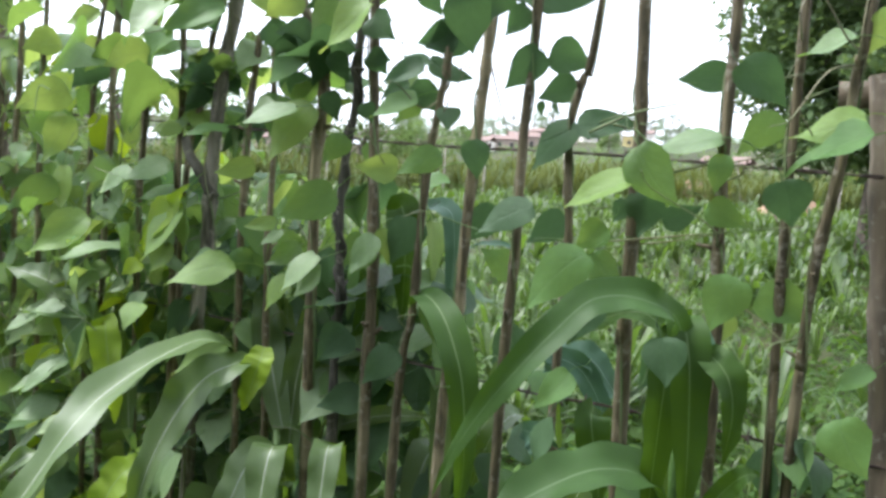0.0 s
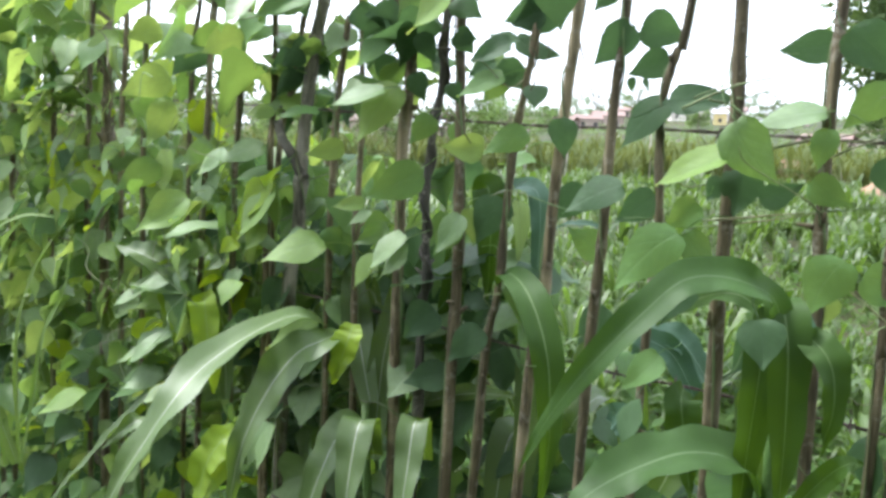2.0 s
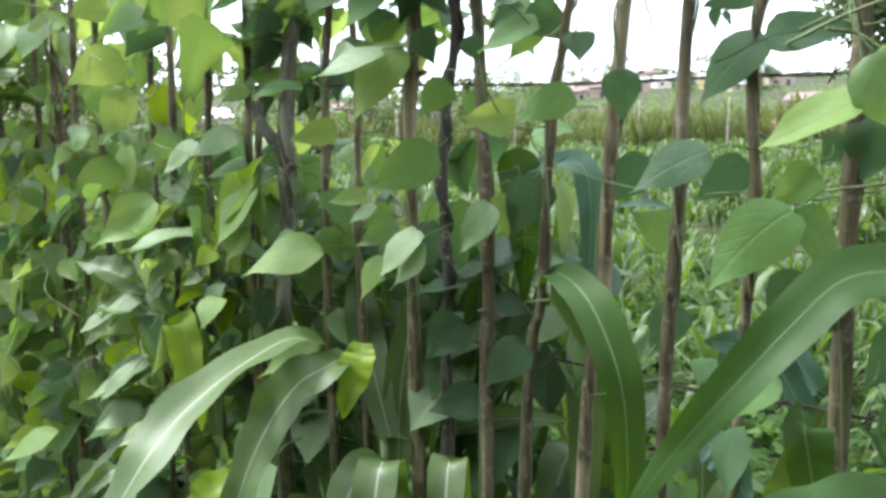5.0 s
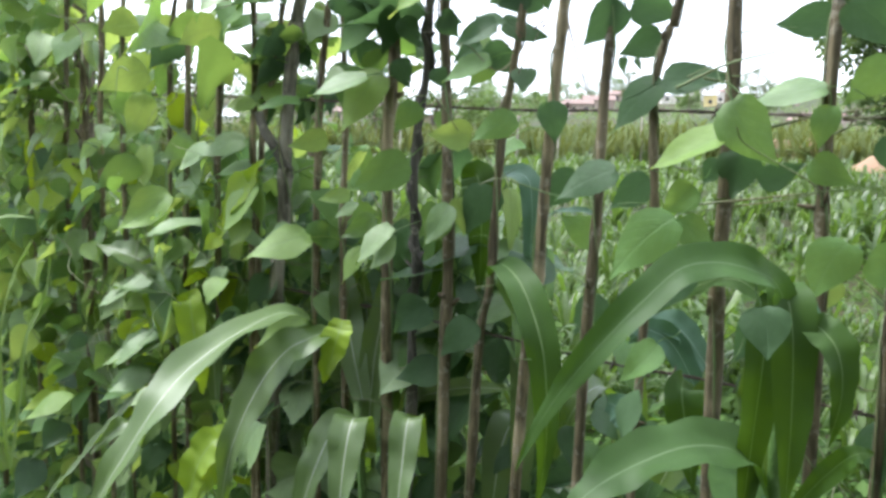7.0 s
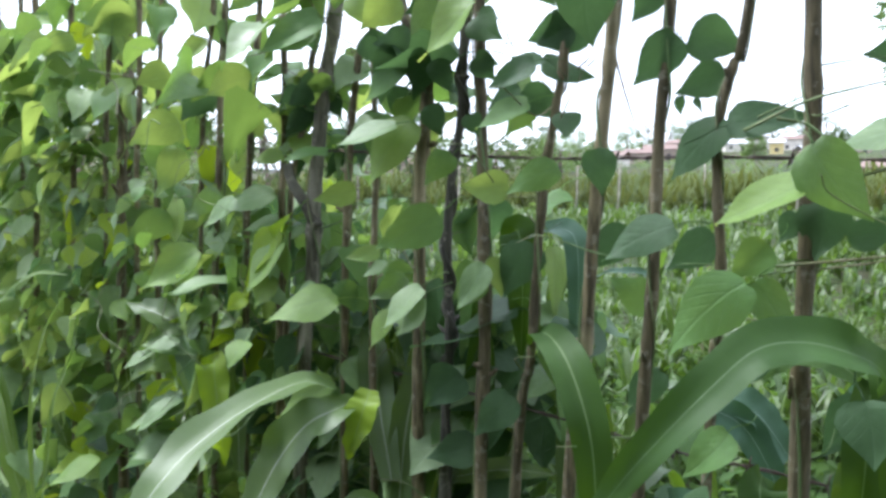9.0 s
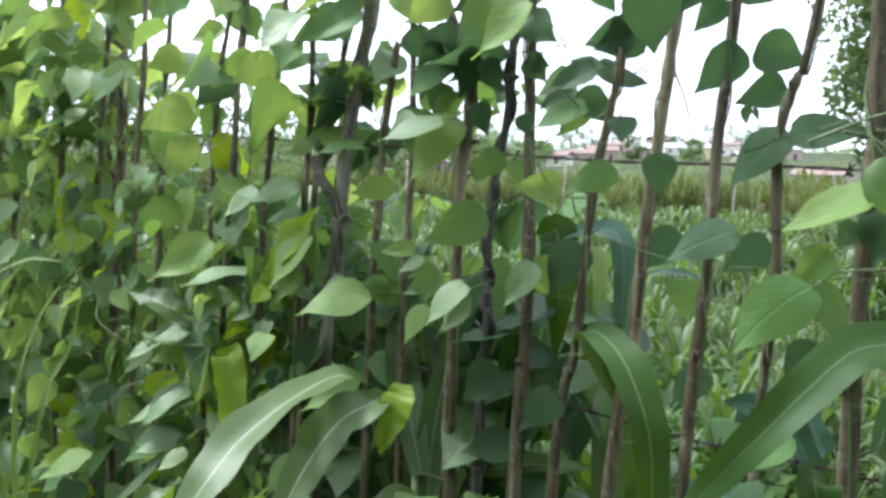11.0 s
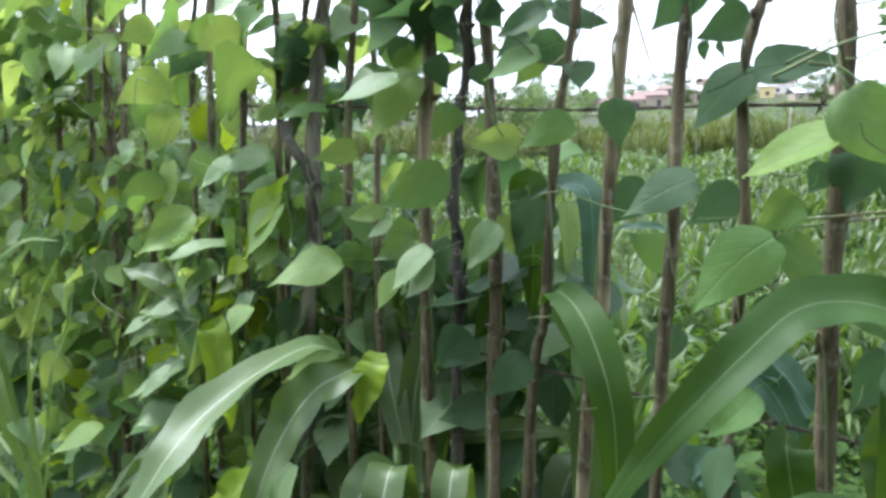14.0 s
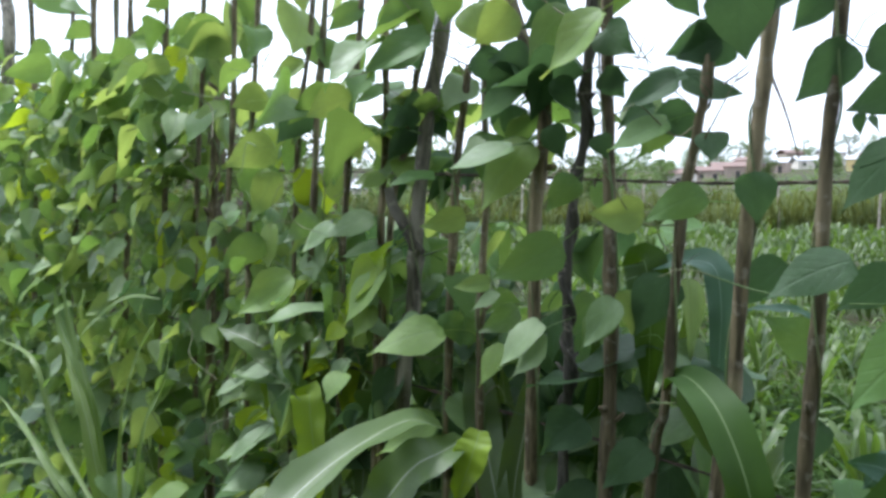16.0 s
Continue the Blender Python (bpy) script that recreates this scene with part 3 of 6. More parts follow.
leaf(v, "m", -0.998, 1.520, 1.758, 0.067, 0.050, -102, -43, -134)
leaf(v, "y", -1.030, 1.572, 1.515, 0.081, 0.065, -90, 44, -143)
leaf(v, "y", -1.054, 1.546, 1.453, 0.078, 0.046, -71, -23, -179)
leaf(v, "Y", -1.014, 1.526, 1.369, 0.069, 0.041, -56, -31, 170)
leaf(v, "m", -1.014, 1.554, 1.210, 0.068, 0.052, -74, -50, -155)
leaf(v, "m", -1.009, 1.552, 1.335, 0.086, 0.057, -82, 40, -138)
leaf(v, "y", -1.051, 1.586, 1.130, 0.069, 0.041, -38, -34, 158)
leaf(v, "m", -1.000, 1.543, 1.896, 0.055, 0.043, -113, -56, -123)
v = vines[8]
leaf(v, "m", -0.899, 1.494, 1.862, 0.096, 0.069, -123, -66, -114)
leaf(v, "p", -0.991, 1.552, 1.003, 0.067, 0.040, -26, -50, 152)
leaf(v, "y", -1.009, 1.523, 0.884, 0.106, 0.062, 26, -59, 101)
leaf(v, "Y", -1.012, 1.488, 0.919, 0.095, 0.056, -16, -38, 143)
v = vines[9]
leaf(v, "y", -0.883, 1.517, 1.836, 0.107, 0.063, 92, -13, 89)
leaf(v, "y", -0.900, 1.509, 1.717, 0.090, 0.053, -47, -47, 158)
leaf(v, "Y", -0.921, 1.491, 1.392, 0.059, 0.042, -84, -46, -148)
leaf(v, "y", -0.950, 1.424, 0.941, 0.118, 0.069, -18, -10, 136)
leaf(v, "d", -0.927, 1.446, 1.072, 0.058, 0.035, -66, -48, -161)
leaf(v, "y", -0.872, 1.488, 1.843, 0.097, 0.074, -117, -62, -120)
v = vines[10]
leaf(v, "p", -0.764, 1.455, 1.850, 0.063, 0.038, -107, -41, -137)
leaf(v, "y", -0.727, 1.382, 1.713, 0.067, 0.057, -110, -64, -130)
v = vines[11]
leaf(v, "p", -0.665, 1.409, 1.961, 0.100, 0.095, -84, 50, -174)
leaf(v, "m", -0.681, 1.376, 1.931, 0.055, 0.052, -90, -56, -123)
leaf(v, "m", -0.663, 1.364, 1.936, 0.069, 0.061, -110, 27, -159)
leaf(v, "y", -0.698, 1.365, 1.612, 0.097, 0.069, -101, -67, -138)
leaf(v, "y", -0.718, 1.386, 1.573, 0.102, 0.060, -86, -24, -164)
leaf(v, "p", -0.662, 1.392, 1.625, 0.067, 0.045, -96, -24, -148)
leaf(v, "y", -0.649, 1.385, 1.762, 0.074, 0.043, -40, -52, 148)
leaf(v, "p", -0.640, 1.384, 1.807, 0.086, 0.052, -107, 41, -163)
leaf(v, "m", -0.735, 1.383, 1.443, 0.100, 0.059, -85, -58, -152)
leaf(v, "y", -0.724, 1.389, 1.477, 0.091, 0.053, -85, -3, 163)
leaf(v, "y", -0.664, 1.393, 1.312, 0.054, 0.032, -75, 22, -132)
leaf(v, "p", -0.730, 1.382, 1.208, 0.071, 0.042, -2, -32, 124)
leaf(v, "m", -0.668, 1.339, 1.249, 0.167, 0.099, -79, 6, 157)
leaf(v, "p", -0.710, 1.360, 1.107, 0.104, 0.061, -28, -4, 133)
leaf(v, "p", -0.695, 1.352, 1.045, 0.107, 0.063, -18, -37, 138)
leaf(v, "m", -0.731, 1.381, 1.027, 0.119, 0.070, -27, -25, 141)
leaf(v, "y", -0.707, 1.370, 1.010, 0.098, 0.058, -54, -22, 168)
leaf(v, "p", -0.685, 1.382, 1.098, 0.154, 0.090, -18, -7, 127)
leaf(v, "p", -0.677, 1.310, 1.122, 0.094, 0.056, -29, -10, 134)
leaf(v, "p", -0.689, 1.327, 1.222, 0.063, 0.037, -8, -29, 126)
leaf(v, "p", -0.707, 1.324, 1.048, 0.087, 0.051, -33, -36, 151)
leaf(v, "y", -0.681, 1.356, 1.247, 0.166, 0.097, -82, 8, 156)
leaf(v, "p", -0.717, 1.341, 1.108, 0.079, 0.047, -36, -20, 148)
leaf(v, "p", -0.719, 1.342, 1.030, 0.072, 0.042, -12, -26, 132)
leaf(v, "Y", -0.695, 1.341, 1.047, 0.078, 0.051, -67, -32, -161)
leaf(v, "p", -0.762, 1.363, 1.197, 0.074, 0.044, -29, -12, 137)
v = vines[12]
leaf(v, "p", -0.594, 1.345, 1.790, 0.064, 0.041, -103, 21, -155)
leaf(v, "d", -0.618, 1.355, 1.671, 0.084, 0.061, -101, -47, -143)
leaf(v, "p", -0.589, 1.305, 1.494, 0.070, 0.041, -89, -48, -152)
leaf(v, "p", -0.607, 1.370, 1.458, 0.080, 0.047, 27, 52, -39)
leaf(v, "y", -0.647, 1.329, 1.388, 0.122, 0.072, -46, -41, 158)
leaf(v, "p", -0.643, 1.369, 1.193, 0.131, 0.077, 11, -13, 114)
leaf(v, "y", -0.663, 1.336, 1.222, 0.118, 0.070, -76, 1, 164)
v = vines[13]
leaf(v, "p", -0.541, 1.275, 1.482, 0.067, 0.039, -52, -25, 149)
leaf(v, "p", -0.538, 1.326, 1.251, 0.065, 0.038, -55, -12, 150)
leaf(v, "y", -0.497, 1.264, 1.672, 0.079, 0.063, -113, -68, -133)
leaf(v, "m", -0.523, 1.288, 1.635, 0.067, 0.040, -77, -41, 179)
leaf(v, "m", -0.529, 1.334, 1.793, 0.081, 0.048, -97, 16, -131)
leaf(v, "y", -0.490, 1.299, 1.715, 0.054, 0.032, -23, -49, 129)
leaf(v, "m", -0.498, 1.302, 1.828, 0.071, 0.042, -79, -56, -179)
leaf(v, "y", -0.515, 1.302, 1.627, 0.052, 0.033, -96, 15, -156)
leaf(v, "P", -0.551, 1.291, 1.479, 0.070, 0.041, -49, -25, 144)
leaf(v, "p", -0.587, 1.340, 1.333, 0.107, 0.063, -7, -13, 120)
leaf(v, "p", -0.556, 1.286, 1.383, 0.094, 0.055, -79, -2, -85)
leaf(v, "p", -0.551, 1.299, 1.288, 0.061, 0.036, -37, -17, 137)
leaf(v, "m", -0.564, 1.339, 1.137, 0.078, 0.046, -0, 6, -63)
leaf(v, "Y", -0.533, 1.238, 0.956, 0.118, 0.072, -67, -15, -159)
leaf(v, "p", -0.554, 1.271, 1.346, 0.107, 0.063, -9, -11, 121)
v = vines[14]
leaf(v, "p", -0.461, 1.259, 1.491, 0.083, 0.049, -31, -47, 141)
leaf(v, "p", -0.463, 1.239, 1.392, 0.074, 0.043, -80, 0, -94)
leaf(v, "y", -0.443, 1.283, 1.557, 0.063, 0.037, -10, -32, 117)
leaf(v, "m", -0.447, 1.292, 1.553, 0.063, 0.037, 3, 30, -66)
leaf(v, "p", -0.478, 1.249, 1.336, 0.064, 0.037, -43, 34, -98)
leaf(v, "m", -0.489, 1.274, 1.179, 0.065, 0.038, -23, -23, 129)
leaf(v, "p", -0.497, 1.242, 1.268, 0.059, 0.035, -49, -14, 145)
v = vines[15]
leaf(v, "d", -0.391, 1.240, 1.618, 0.056, 0.037, -98, -39, -151)
leaf(v, "y", -0.429, 1.228, 1.551, 0.043, 0.025, -48, -59, 159)
leaf(v, "m", -0.439, 1.285, 1.449, 0.096, 0.057, -14, -18, 120)
leaf(v, "Y", -0.440, 1.235, 1.433, 0.102, 0.060, -64, -19, 154)
leaf(v, "m", -0.363, 1.214, 1.830, 0.061, 0.051, -107, -15, -155)
leaf(v, "d", -0.405, 1.243, 1.763, 0.063, 0.053, -104, 25, -164)
leaf(v, "m", -0.384, 1.238, 1.748, 0.084, 0.049, -46, -59, 147)
leaf(v, "m", -0.373, 1.240, 1.739, 0.085, 0.050, -39, -59, 141)
leaf(v, "d", -0.388, 1.211, 1.642, 0.038, 0.036, -83, -62, -145)
leaf(v, "d", -0.380, 1.205, 1.667, 0.033, 0.029, -102, 42, -167)
leaf(v, "m", -0.411, 1.236, 1.799, 0.051, 0.038, -111, -42, -144)
leaf(v, "m", -0.357, 1.192, 1.817, 0.102, 0.060, -102, -12, 166)
leaf(v, "d", -0.386, 1.232, 1.612, 0.046, 0.030, -100, -55, -151)
leaf(v, "m", -0.428, 1.291, 1.441, 0.109, 0.064, -14, -15, 116)
leaf(v, "Y", -0.433, 1.225, 1.428, 0.098, 0.058, -58, -24, 152)
leaf(v, "m", -0.419, 1.223, 1.432, 0.106, 0.062, -84, 2, 134)
leaf(v, "p", -0.447, 1.253, 1.206, 0.066, 0.039, -74, -4, -117)
leaf(v, "y", -0.451, 1.235, 1.050, 0.077, 0.045, -51, -22, 159)
leaf(v, "y", -0.431, 1.220, 1.421, 0.108, 0.063, -60, -15, 145)
v = vines[16]
leaf(v, "m", -0.345, 1.183, 1.745, 0.104, 0.061, -45, -52, 145)
leaf(v, "d", -0.364, 1.201, 1.639, 0.042, 0.035, -107, -64, -141)
leaf(v, "p", -0.380, 1.263, 1.332, 0.063, 0.037, -25, -28, 129)
leaf(v, "m", -0.349, 1.211, 1.870, 0.112, 0.066, -33, -65, 135)
leaf(v, "m", -0.311, 1.164, 1.796, 0.048, 0.044, -106, -4, -161)
leaf(v, "d", -0.359, 1.245, 1.645, 0.047, 0.033, -98, 27, -164)
leaf(v, "p", -0.424, 1.194, 1.007, 0.088, 0.052, -54, -5, 153)
leaf(v, "p", -0.411, 1.177, 1.012, 0.089, 0.052, -62, 12, 136)
v = vines[17]
leaf(v, "m", -0.332, 1.175, 1.549, 0.066, 0.039, -5, -28, 115)
leaf(v, "y", -0.315, 1.162, 1.336, 0.111, 0.066, -17, -41, 125)
leaf(v, "m", -0.317, 1.176, 1.359, 0.052, 0.038, -82, 25, -155)
leaf(v, "p", -0.358, 1.189, 1.349, 0.050, 0.029, -31, -32, 132)
leaf(v, "y", -0.345, 1.212, 1.200, 0.102, 0.060, -36, -34, 141)
leaf(v, "p", -0.313, 1.195, 1.239, 0.076, 0.045, -61, 21, -127)
v = vines[18]
leaf(v, "y", -0.267, 1.147, 1.770, 0.061, 0.058, -78, 21, -166)
leaf(v, "y", -0.284, 1.158, 1.496, 0.062, 0.037, -90, -75, -160)
leaf(v, "y", -0.249, 1.160, 1.407, 0.050, 0.030, -10, -55, 118)
leaf(v, "p", -0.232, 1.141, 1.394, 0.045, 0.026, -31, -26, 126)
leaf(v, "d", -0.265, 1.139, 1.702, 0.057, 0.046, -106, 48, -176)
leaf(v, "p", -0.249, 1.136, 1.591, 0.057, 0.033, -47, -31, 130)
leaf(v, "m", -0.274, 1.192, 1.324, 0.059, 0.037, 77, -50, 27)
v = vines[19]
leaf(v, "m", -0.185, 1.136, 1.684, 0.106, 0.062, -57, -39, 140)
leaf(v, "y", -0.187, 1.119, 1.586, 0.107, 0.063, -76, -35, 166)
leaf(v, "p", -0.208, 1.109, 1.582, 0.089, 0.052, -22, -29, 117)
leaf(v, "d", -0.226, 1.183, 1.715, 0.038, 0.034, -104, -32, -155)
leaf(v, "d", -0.211, 1.173, 1.638, 0.050, 0.040, -98, -19, -161)
leaf(v, "d", -0.152, 1.088, 1.657, 0.047, 0.033, -102, 33, -172)
leaf(v, "d", -0.157, 1.106, 1.606, 0.046, 0.034, -97, 18, -168)
leaf(v, "p", -0.213, 1.168, 1.371, 0.062, 0.037, -76, -58, -175)
leaf(v, "p", -0.165, 1.076, 1.370, 0.074, 0.044, -48, -22, 136)
leaf(v, "y", -0.226, 1.149, 1.325, 0.065, 0.038, -59, -18, 148)
leaf(v, "y", -0.219, 1.134, 1.857, 0.095, 0.060, -111, -18, -160)
leaf(v, "y", -0.215, 1.123, 1.757, 0.066, 0.056, -109, -42, -153)
leaf(v, "d", -0.209, 1.164, 1.774, 0.076, 0.046, 124, 63, 44)
leaf(v, "d", -0.193, 1.134, 1.698, 0.053, 0.045, -145, -77, -114)
leaf(v, "m", -0.151, 1.148, 1.692, 0.039, 0.037, -81, -23, -166)
leaf(v, "m", -0.182, 1.143, 1.827, 0.055, 0.052, -99, 43, 173)
leaf(v, "d", -0.182, 1.167, 1.222, 0.085, 0.054, -65, 56, -146)
v = vines[20]
leaf(v, "m", -0.121, 1.066, 1.538, 0.052, 0.037, -93, -43, -165)
leaf(v, "m", -0.144, 1.084, 1.465, 0.093, 0.058, -86, -61, -170)
leaf(v, "d", -0.149, 1.130, 1.762, 0.063, 0.044, -115, -53, -150)
leaf(v, "p", -0.138, 1.108, 1.741, 0.081, 0.050, -108, -37, -160)
leaf(v, "p", -0.162, 1.075, 1.357, 0.070, 0.041, -57, -15, 136)
leaf(v, "d", -0.114, 1.093, 1.252, 0.066, 0.059, -70, -47, 175)
v = vines[21]
leaf(v, "y", -0.096, 1.064, 1.724, 0.099, 0.058, -60, -38, 134)
leaf(v, "d", -0.096, 1.083, 1.660, 0.033, 0.025, -120, 69, 163)
leaf(v, "d", -0.095, 1.057, 1.588, 0.030, 0.027, -96, 17, -171)
leaf(v, "p", -0.078, 1.054, 1.404, 0.065, 0.039, -71, -27, 163)
leaf(v, "y", -0.069, 1.062, 1.412, 0.052, 0.032, -84, 12, -169)
leaf(v, "p", -0.051, 1.100, 1.796, 0.097, 0.058, -111, -31, -165)
leaf(v, "d", -0.098, 1.080, 1.657, 0.039, 0.034, -103, 44, 178)
leaf(v, "d", -0.093, 1.090, 1.713, 0.051, 0.048, -68, 44, 174)
leaf(v, "p", -0.095, 1.059, 1.383, 0.039, 0.032, -81, -23, -178)
leaf(v, "d", -0.098, 1.114, 1.151, 0.071, 0.052, -38, -67, 139)
leaf(v, "m", -0.082, 1.074, 1.383, 0.055, 0.036, -82, -40, -177)
v = vines[22]
leaf(v, "d", 0.039, 1.042, 1.688, 0.062, 0.055, -118, -62, -153)
leaf(v, "d", -0.015, 1.015, 1.639, 0.062, 0.036, -46, -56, 132)
leaf(v, "d", -0.009, 1.050, 1.646, 0.066, 0.039, -29, 58, -107)
leaf(v, "d", -0.004, 1.034, 1.643, 0.052, 0.031, 13, -37, 89)
leaf(v, "d", -0.039, 1.075, 1.619, 0.047, 0.027, -59, -55, 147)
leaf(v, "d", -0.033, 1.057, 1.613, 0.063, 0.040, -103, 53, 177)
leaf(v, "m", -0.023, 1.027, 1.596, 0.068, 0.040, -33, -45, 119)
leaf(v, "m", -0.020, 1.059, 1.593, 0.048, 0.030, -99, -45, -167)
leaf(v, "d", 0.018, 1.043, 1.585, 0.038, 0.036, -60, 3, -176)
leaf(v, "y", -0.047, 1.039, 1.503, 0.059, 0.042, -96, -87, -166)
leaf(v, "m", 0.015, 1.007, 1.518, 0.067, 0.039, -61, -63, 152)
leaf(v, "d", -0.024, 1.026, 1.736, 0.047, 0.031, -110, 40, 169)
leaf(v, "d", 0.028, 1.041, 1.677, 0.058, 0.046, -138, -75, -135)
leaf(v, "d", -0.033, 1.060, 1.821, 0.057, 0.049, -110, 13, 178)
leaf(v, "d", -0.040, 1.043, 1.243, 0.068, 0.048, -70, -42, 173)
leaf(v, "d", -0.017, 1.061, 1.427, 0.075, 0.056, -85, -30, -178)
leaf(v, "y", -0.000, 1.106, 1.423, 0.093, 0.055, -84, -3, -119)
v = vines[23]
leaf(v, "d", 0.053, 0.989, 1.539, 0.053, 0.038, -93, 11, -179)
leaf(v, "d", 0.050, 0.982, 1.723, 0.078, 0.069, -105, -1, 177)
leaf(v, "d", 0.091, 0.966, 1.727, 0.045, 0.033, -108, -28, -178)
leaf(v, "d", 0.084, 0.998, 1.765, 0.035, 0.026, -108, -8, 177)
leaf(v, "d", 0.098, 0.981, 1.730, 0.030, 0.028, -74, 40, 160)
leaf(v, "m", 0.023, 1.094, 1.250, 0.077, 0.045, -79, -13, -128)
v = vines[24]
leaf(v, "d", 0.134, 0.938, 1.459, 0.079, 0.047, -41, -49, 121)
leaf(v, "d", 0.135, 0.982, 1.655, 0.067, 0.046, -105, -40, -175)
leaf(v, "d", 0.146, 0.965, 1.648, 0.057, 0.047, -123, 70, 144)
leaf(v, "d", 0.138, 0.945, 1.588, 0.020, 0.012, -97, 3, 175)
leaf(v, "m", 0.126, 1.009, 1.370, 0.061, 0.045, 73, -62, 12)
leaf(v, "d", 0.112, 1.010, 1.743, 0.117, 0.069, -29, 84, -126)
leaf(v, "d", 0.116, 0.992, 1.710, 0.047, 0.033, -107, -36, -178)
leaf(v, "d", 0.093, 1.037, 1.450, 0.066, 0.046, -86, -42, 176)
leaf(v, "d", 0.132, 1.028, 1.288, 0.066, 0.040, -72, -32, 160)
v = vines[25]
leaf(v, "d", 0.177, 0.983, 1.449, 0.061, 0.042, -85, -49, 169)
leaf(v, "m", 0.215, 0.912, 1.446, 0.047, 0.038, -84, -43, 165)
leaf(v, "m", 0.197, 0.895, 1.408, 0.102, 0.060, -68, -41, 146)
leaf(v, "m", 0.205, 0.913, 1.408, 0.074, 0.043, -67, 25, -156)
leaf(v, "d", 0.217, 0.913, 1.348, 0.059, 0.044, -77, -30, 162)
leaf(v, "d", 0.182, 0.981, 1.618, 0.054, 0.039, -109, -63, -171)
leaf(v, "d", 0.156, 0.996, 1.591, 0.018, 0.011, -72, 27, -139)
leaf(v, "d", 0.183, 0.958, 1.563, 0.083, 0.049, -66, -38, 132)
leaf(v, "d", 0.183, 0.947, 1.558, 0.078, 0.046, 10, 57, -90)
v = vines[26]
leaf(v, "y", 0.238, 0.886, 1.502, 0.082, 0.048, -31, -39, 98)
leaf(v, "p", 0.243, 0.872, 1.536, 0.085, 0.055, -94, 35, 164)
leaf(v, "d", 0.263, 0.916, 1.484, 0.056, 0.048, -89, -5, 166)
leaf(v, "d", 0.287, 0.923, 1.451, 0.051, 0.032, 81, 66, -24)
leaf(v, "d", 0.245, 0.933, 1.473, 0.032, 0.027, -88, -26, 166)
leaf(v, "d", 0.299, 0.884, 1.245, 0.066, 0.046, -73, -12, 161)
v = vines[27]
leaf(v, "p", 0.331, 0.867, 1.548, 0.079, 0.046, -12, -39, 79)
leaf(v, "d", 0.345, 0.902, 1.623, 0.058, 0.039, -141, -80, -147)
leaf(v, "d", 0.340, 0.855, 1.627, 0.069, 0.048, -102, 46, 152)
leaf(v, "m", 0.352, 0.829, 1.395, 0.066, 0.052, -82, -25, 156)
leaf(v, "y", 0.364, 0.890, 1.348, 0.042, 0.026, -80, -19, 157)
leaf(v, "m", 0.326, 0.871, 1.477, 0.049, 0.035, -87, 57, 165)
leaf(v, "d", 0.305, 0.922, 1.300, 0.068, 0.043, -76, -27, 158)
leaf(v, "m", 0.330, 0.851, 1.529, 0.045, 0.028, -92, -9, 162)
v = vines[28]
leaf(v, "m", 0.392, 0.857, 1.570, 0.061, 0.040, -97, -48, 163)
leaf(v, "d", 0.382, 0.822, 1.503, 0.053, 0.051, -105, 15, 158)
leaf(v, "m", 0.383, 0.863, 1.374, 0.068, 0.052, -66, 69, -179)
leaf(v, "m", 0.415, 0.719, 1.285, 0.057, 0.049, -72, 26, 160)
v = vines[29]
leaf(v, "y", 0.440, 0.785, 1.570, 0.070, 0.041, -35, -56, 91)
leaf(v, "m", 0.439, 0.763, 1.550, 0.085, 0.050, -27, -35, 77)
leaf(v, "p", 0.441, 0.820, 1.652, 0.056, 0.033, -21, -40, 75)
leaf(v, "m", 0.492, 0.817, 1.309, 0.047, 0.028, -48, -34, 102)
leaf(v, "y", 0.479, 0.808, 1.676, 0.053, 0.035, -104, -34, 160)

leaf(vines[26], "d", 0.244, 0.722, 1.352, 0.046, 0.043, -75, 10, 165)
leaf(vines[25], "m", 0.186, 0.906, 1.263, 0.062, 0.039, -50, -30, 140)
leaf(vines[25], "d", 0.168, 0.937, 1.195, 0.076, 0.049, -60, 20, 120)

# the smaller leaves that close the fence, thicker where the row runs away
rnd = random.Random(12)
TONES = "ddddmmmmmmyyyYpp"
# paler mix for the left leaves: veiling glare put into their colour
GLARE_TONES = "mmyyyyyyYppppPP"


def fill_leaf(x, z, off, size, tones=TONES):
    i = min(range(len(poles)), key=lambda k: abs(at_height(k, z).x - x))
    p = Vector((x, fence_y(x, off), z))
    droop = rnd.gauss(-50 if x < -0.6 else -40, 20)
    head = rnd.uniform(0, 360)
    if rnd.random() < 0.6:
        head = rnd.gauss(150, 55)
    turn = pose(0, 0, 0, 0, 0, head) @ pose(0, 0, 0, droop, rnd.gauss(0, 22), 0)
    e = [math.degrees(a) for a in turn.to_euler()]
    tone = rnd.choice(tones)
    leaf(vines[i], tone, p.x, p.y, p.z, size, size * rnd.uniform(0.58, 0.95), *e, kinds=20)


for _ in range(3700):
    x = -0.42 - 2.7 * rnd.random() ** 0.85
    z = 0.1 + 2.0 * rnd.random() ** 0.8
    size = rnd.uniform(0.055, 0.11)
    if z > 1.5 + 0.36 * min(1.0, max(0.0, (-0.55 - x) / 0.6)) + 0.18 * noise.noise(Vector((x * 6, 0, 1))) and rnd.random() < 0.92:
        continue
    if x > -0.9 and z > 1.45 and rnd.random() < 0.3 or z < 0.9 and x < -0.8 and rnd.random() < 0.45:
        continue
    # below 0.95 m darker leaf tones imitate the shade near the ground
    fill_leaf(x, z, rnd.uniform(-0.2, 0.04) if x > -1.0 else rnd.uniform(-0.16, 0.1), size, ("dddmmmmyyp" if z < 0.95 else GLARE_TONES) if x < -0.6 else TONES)
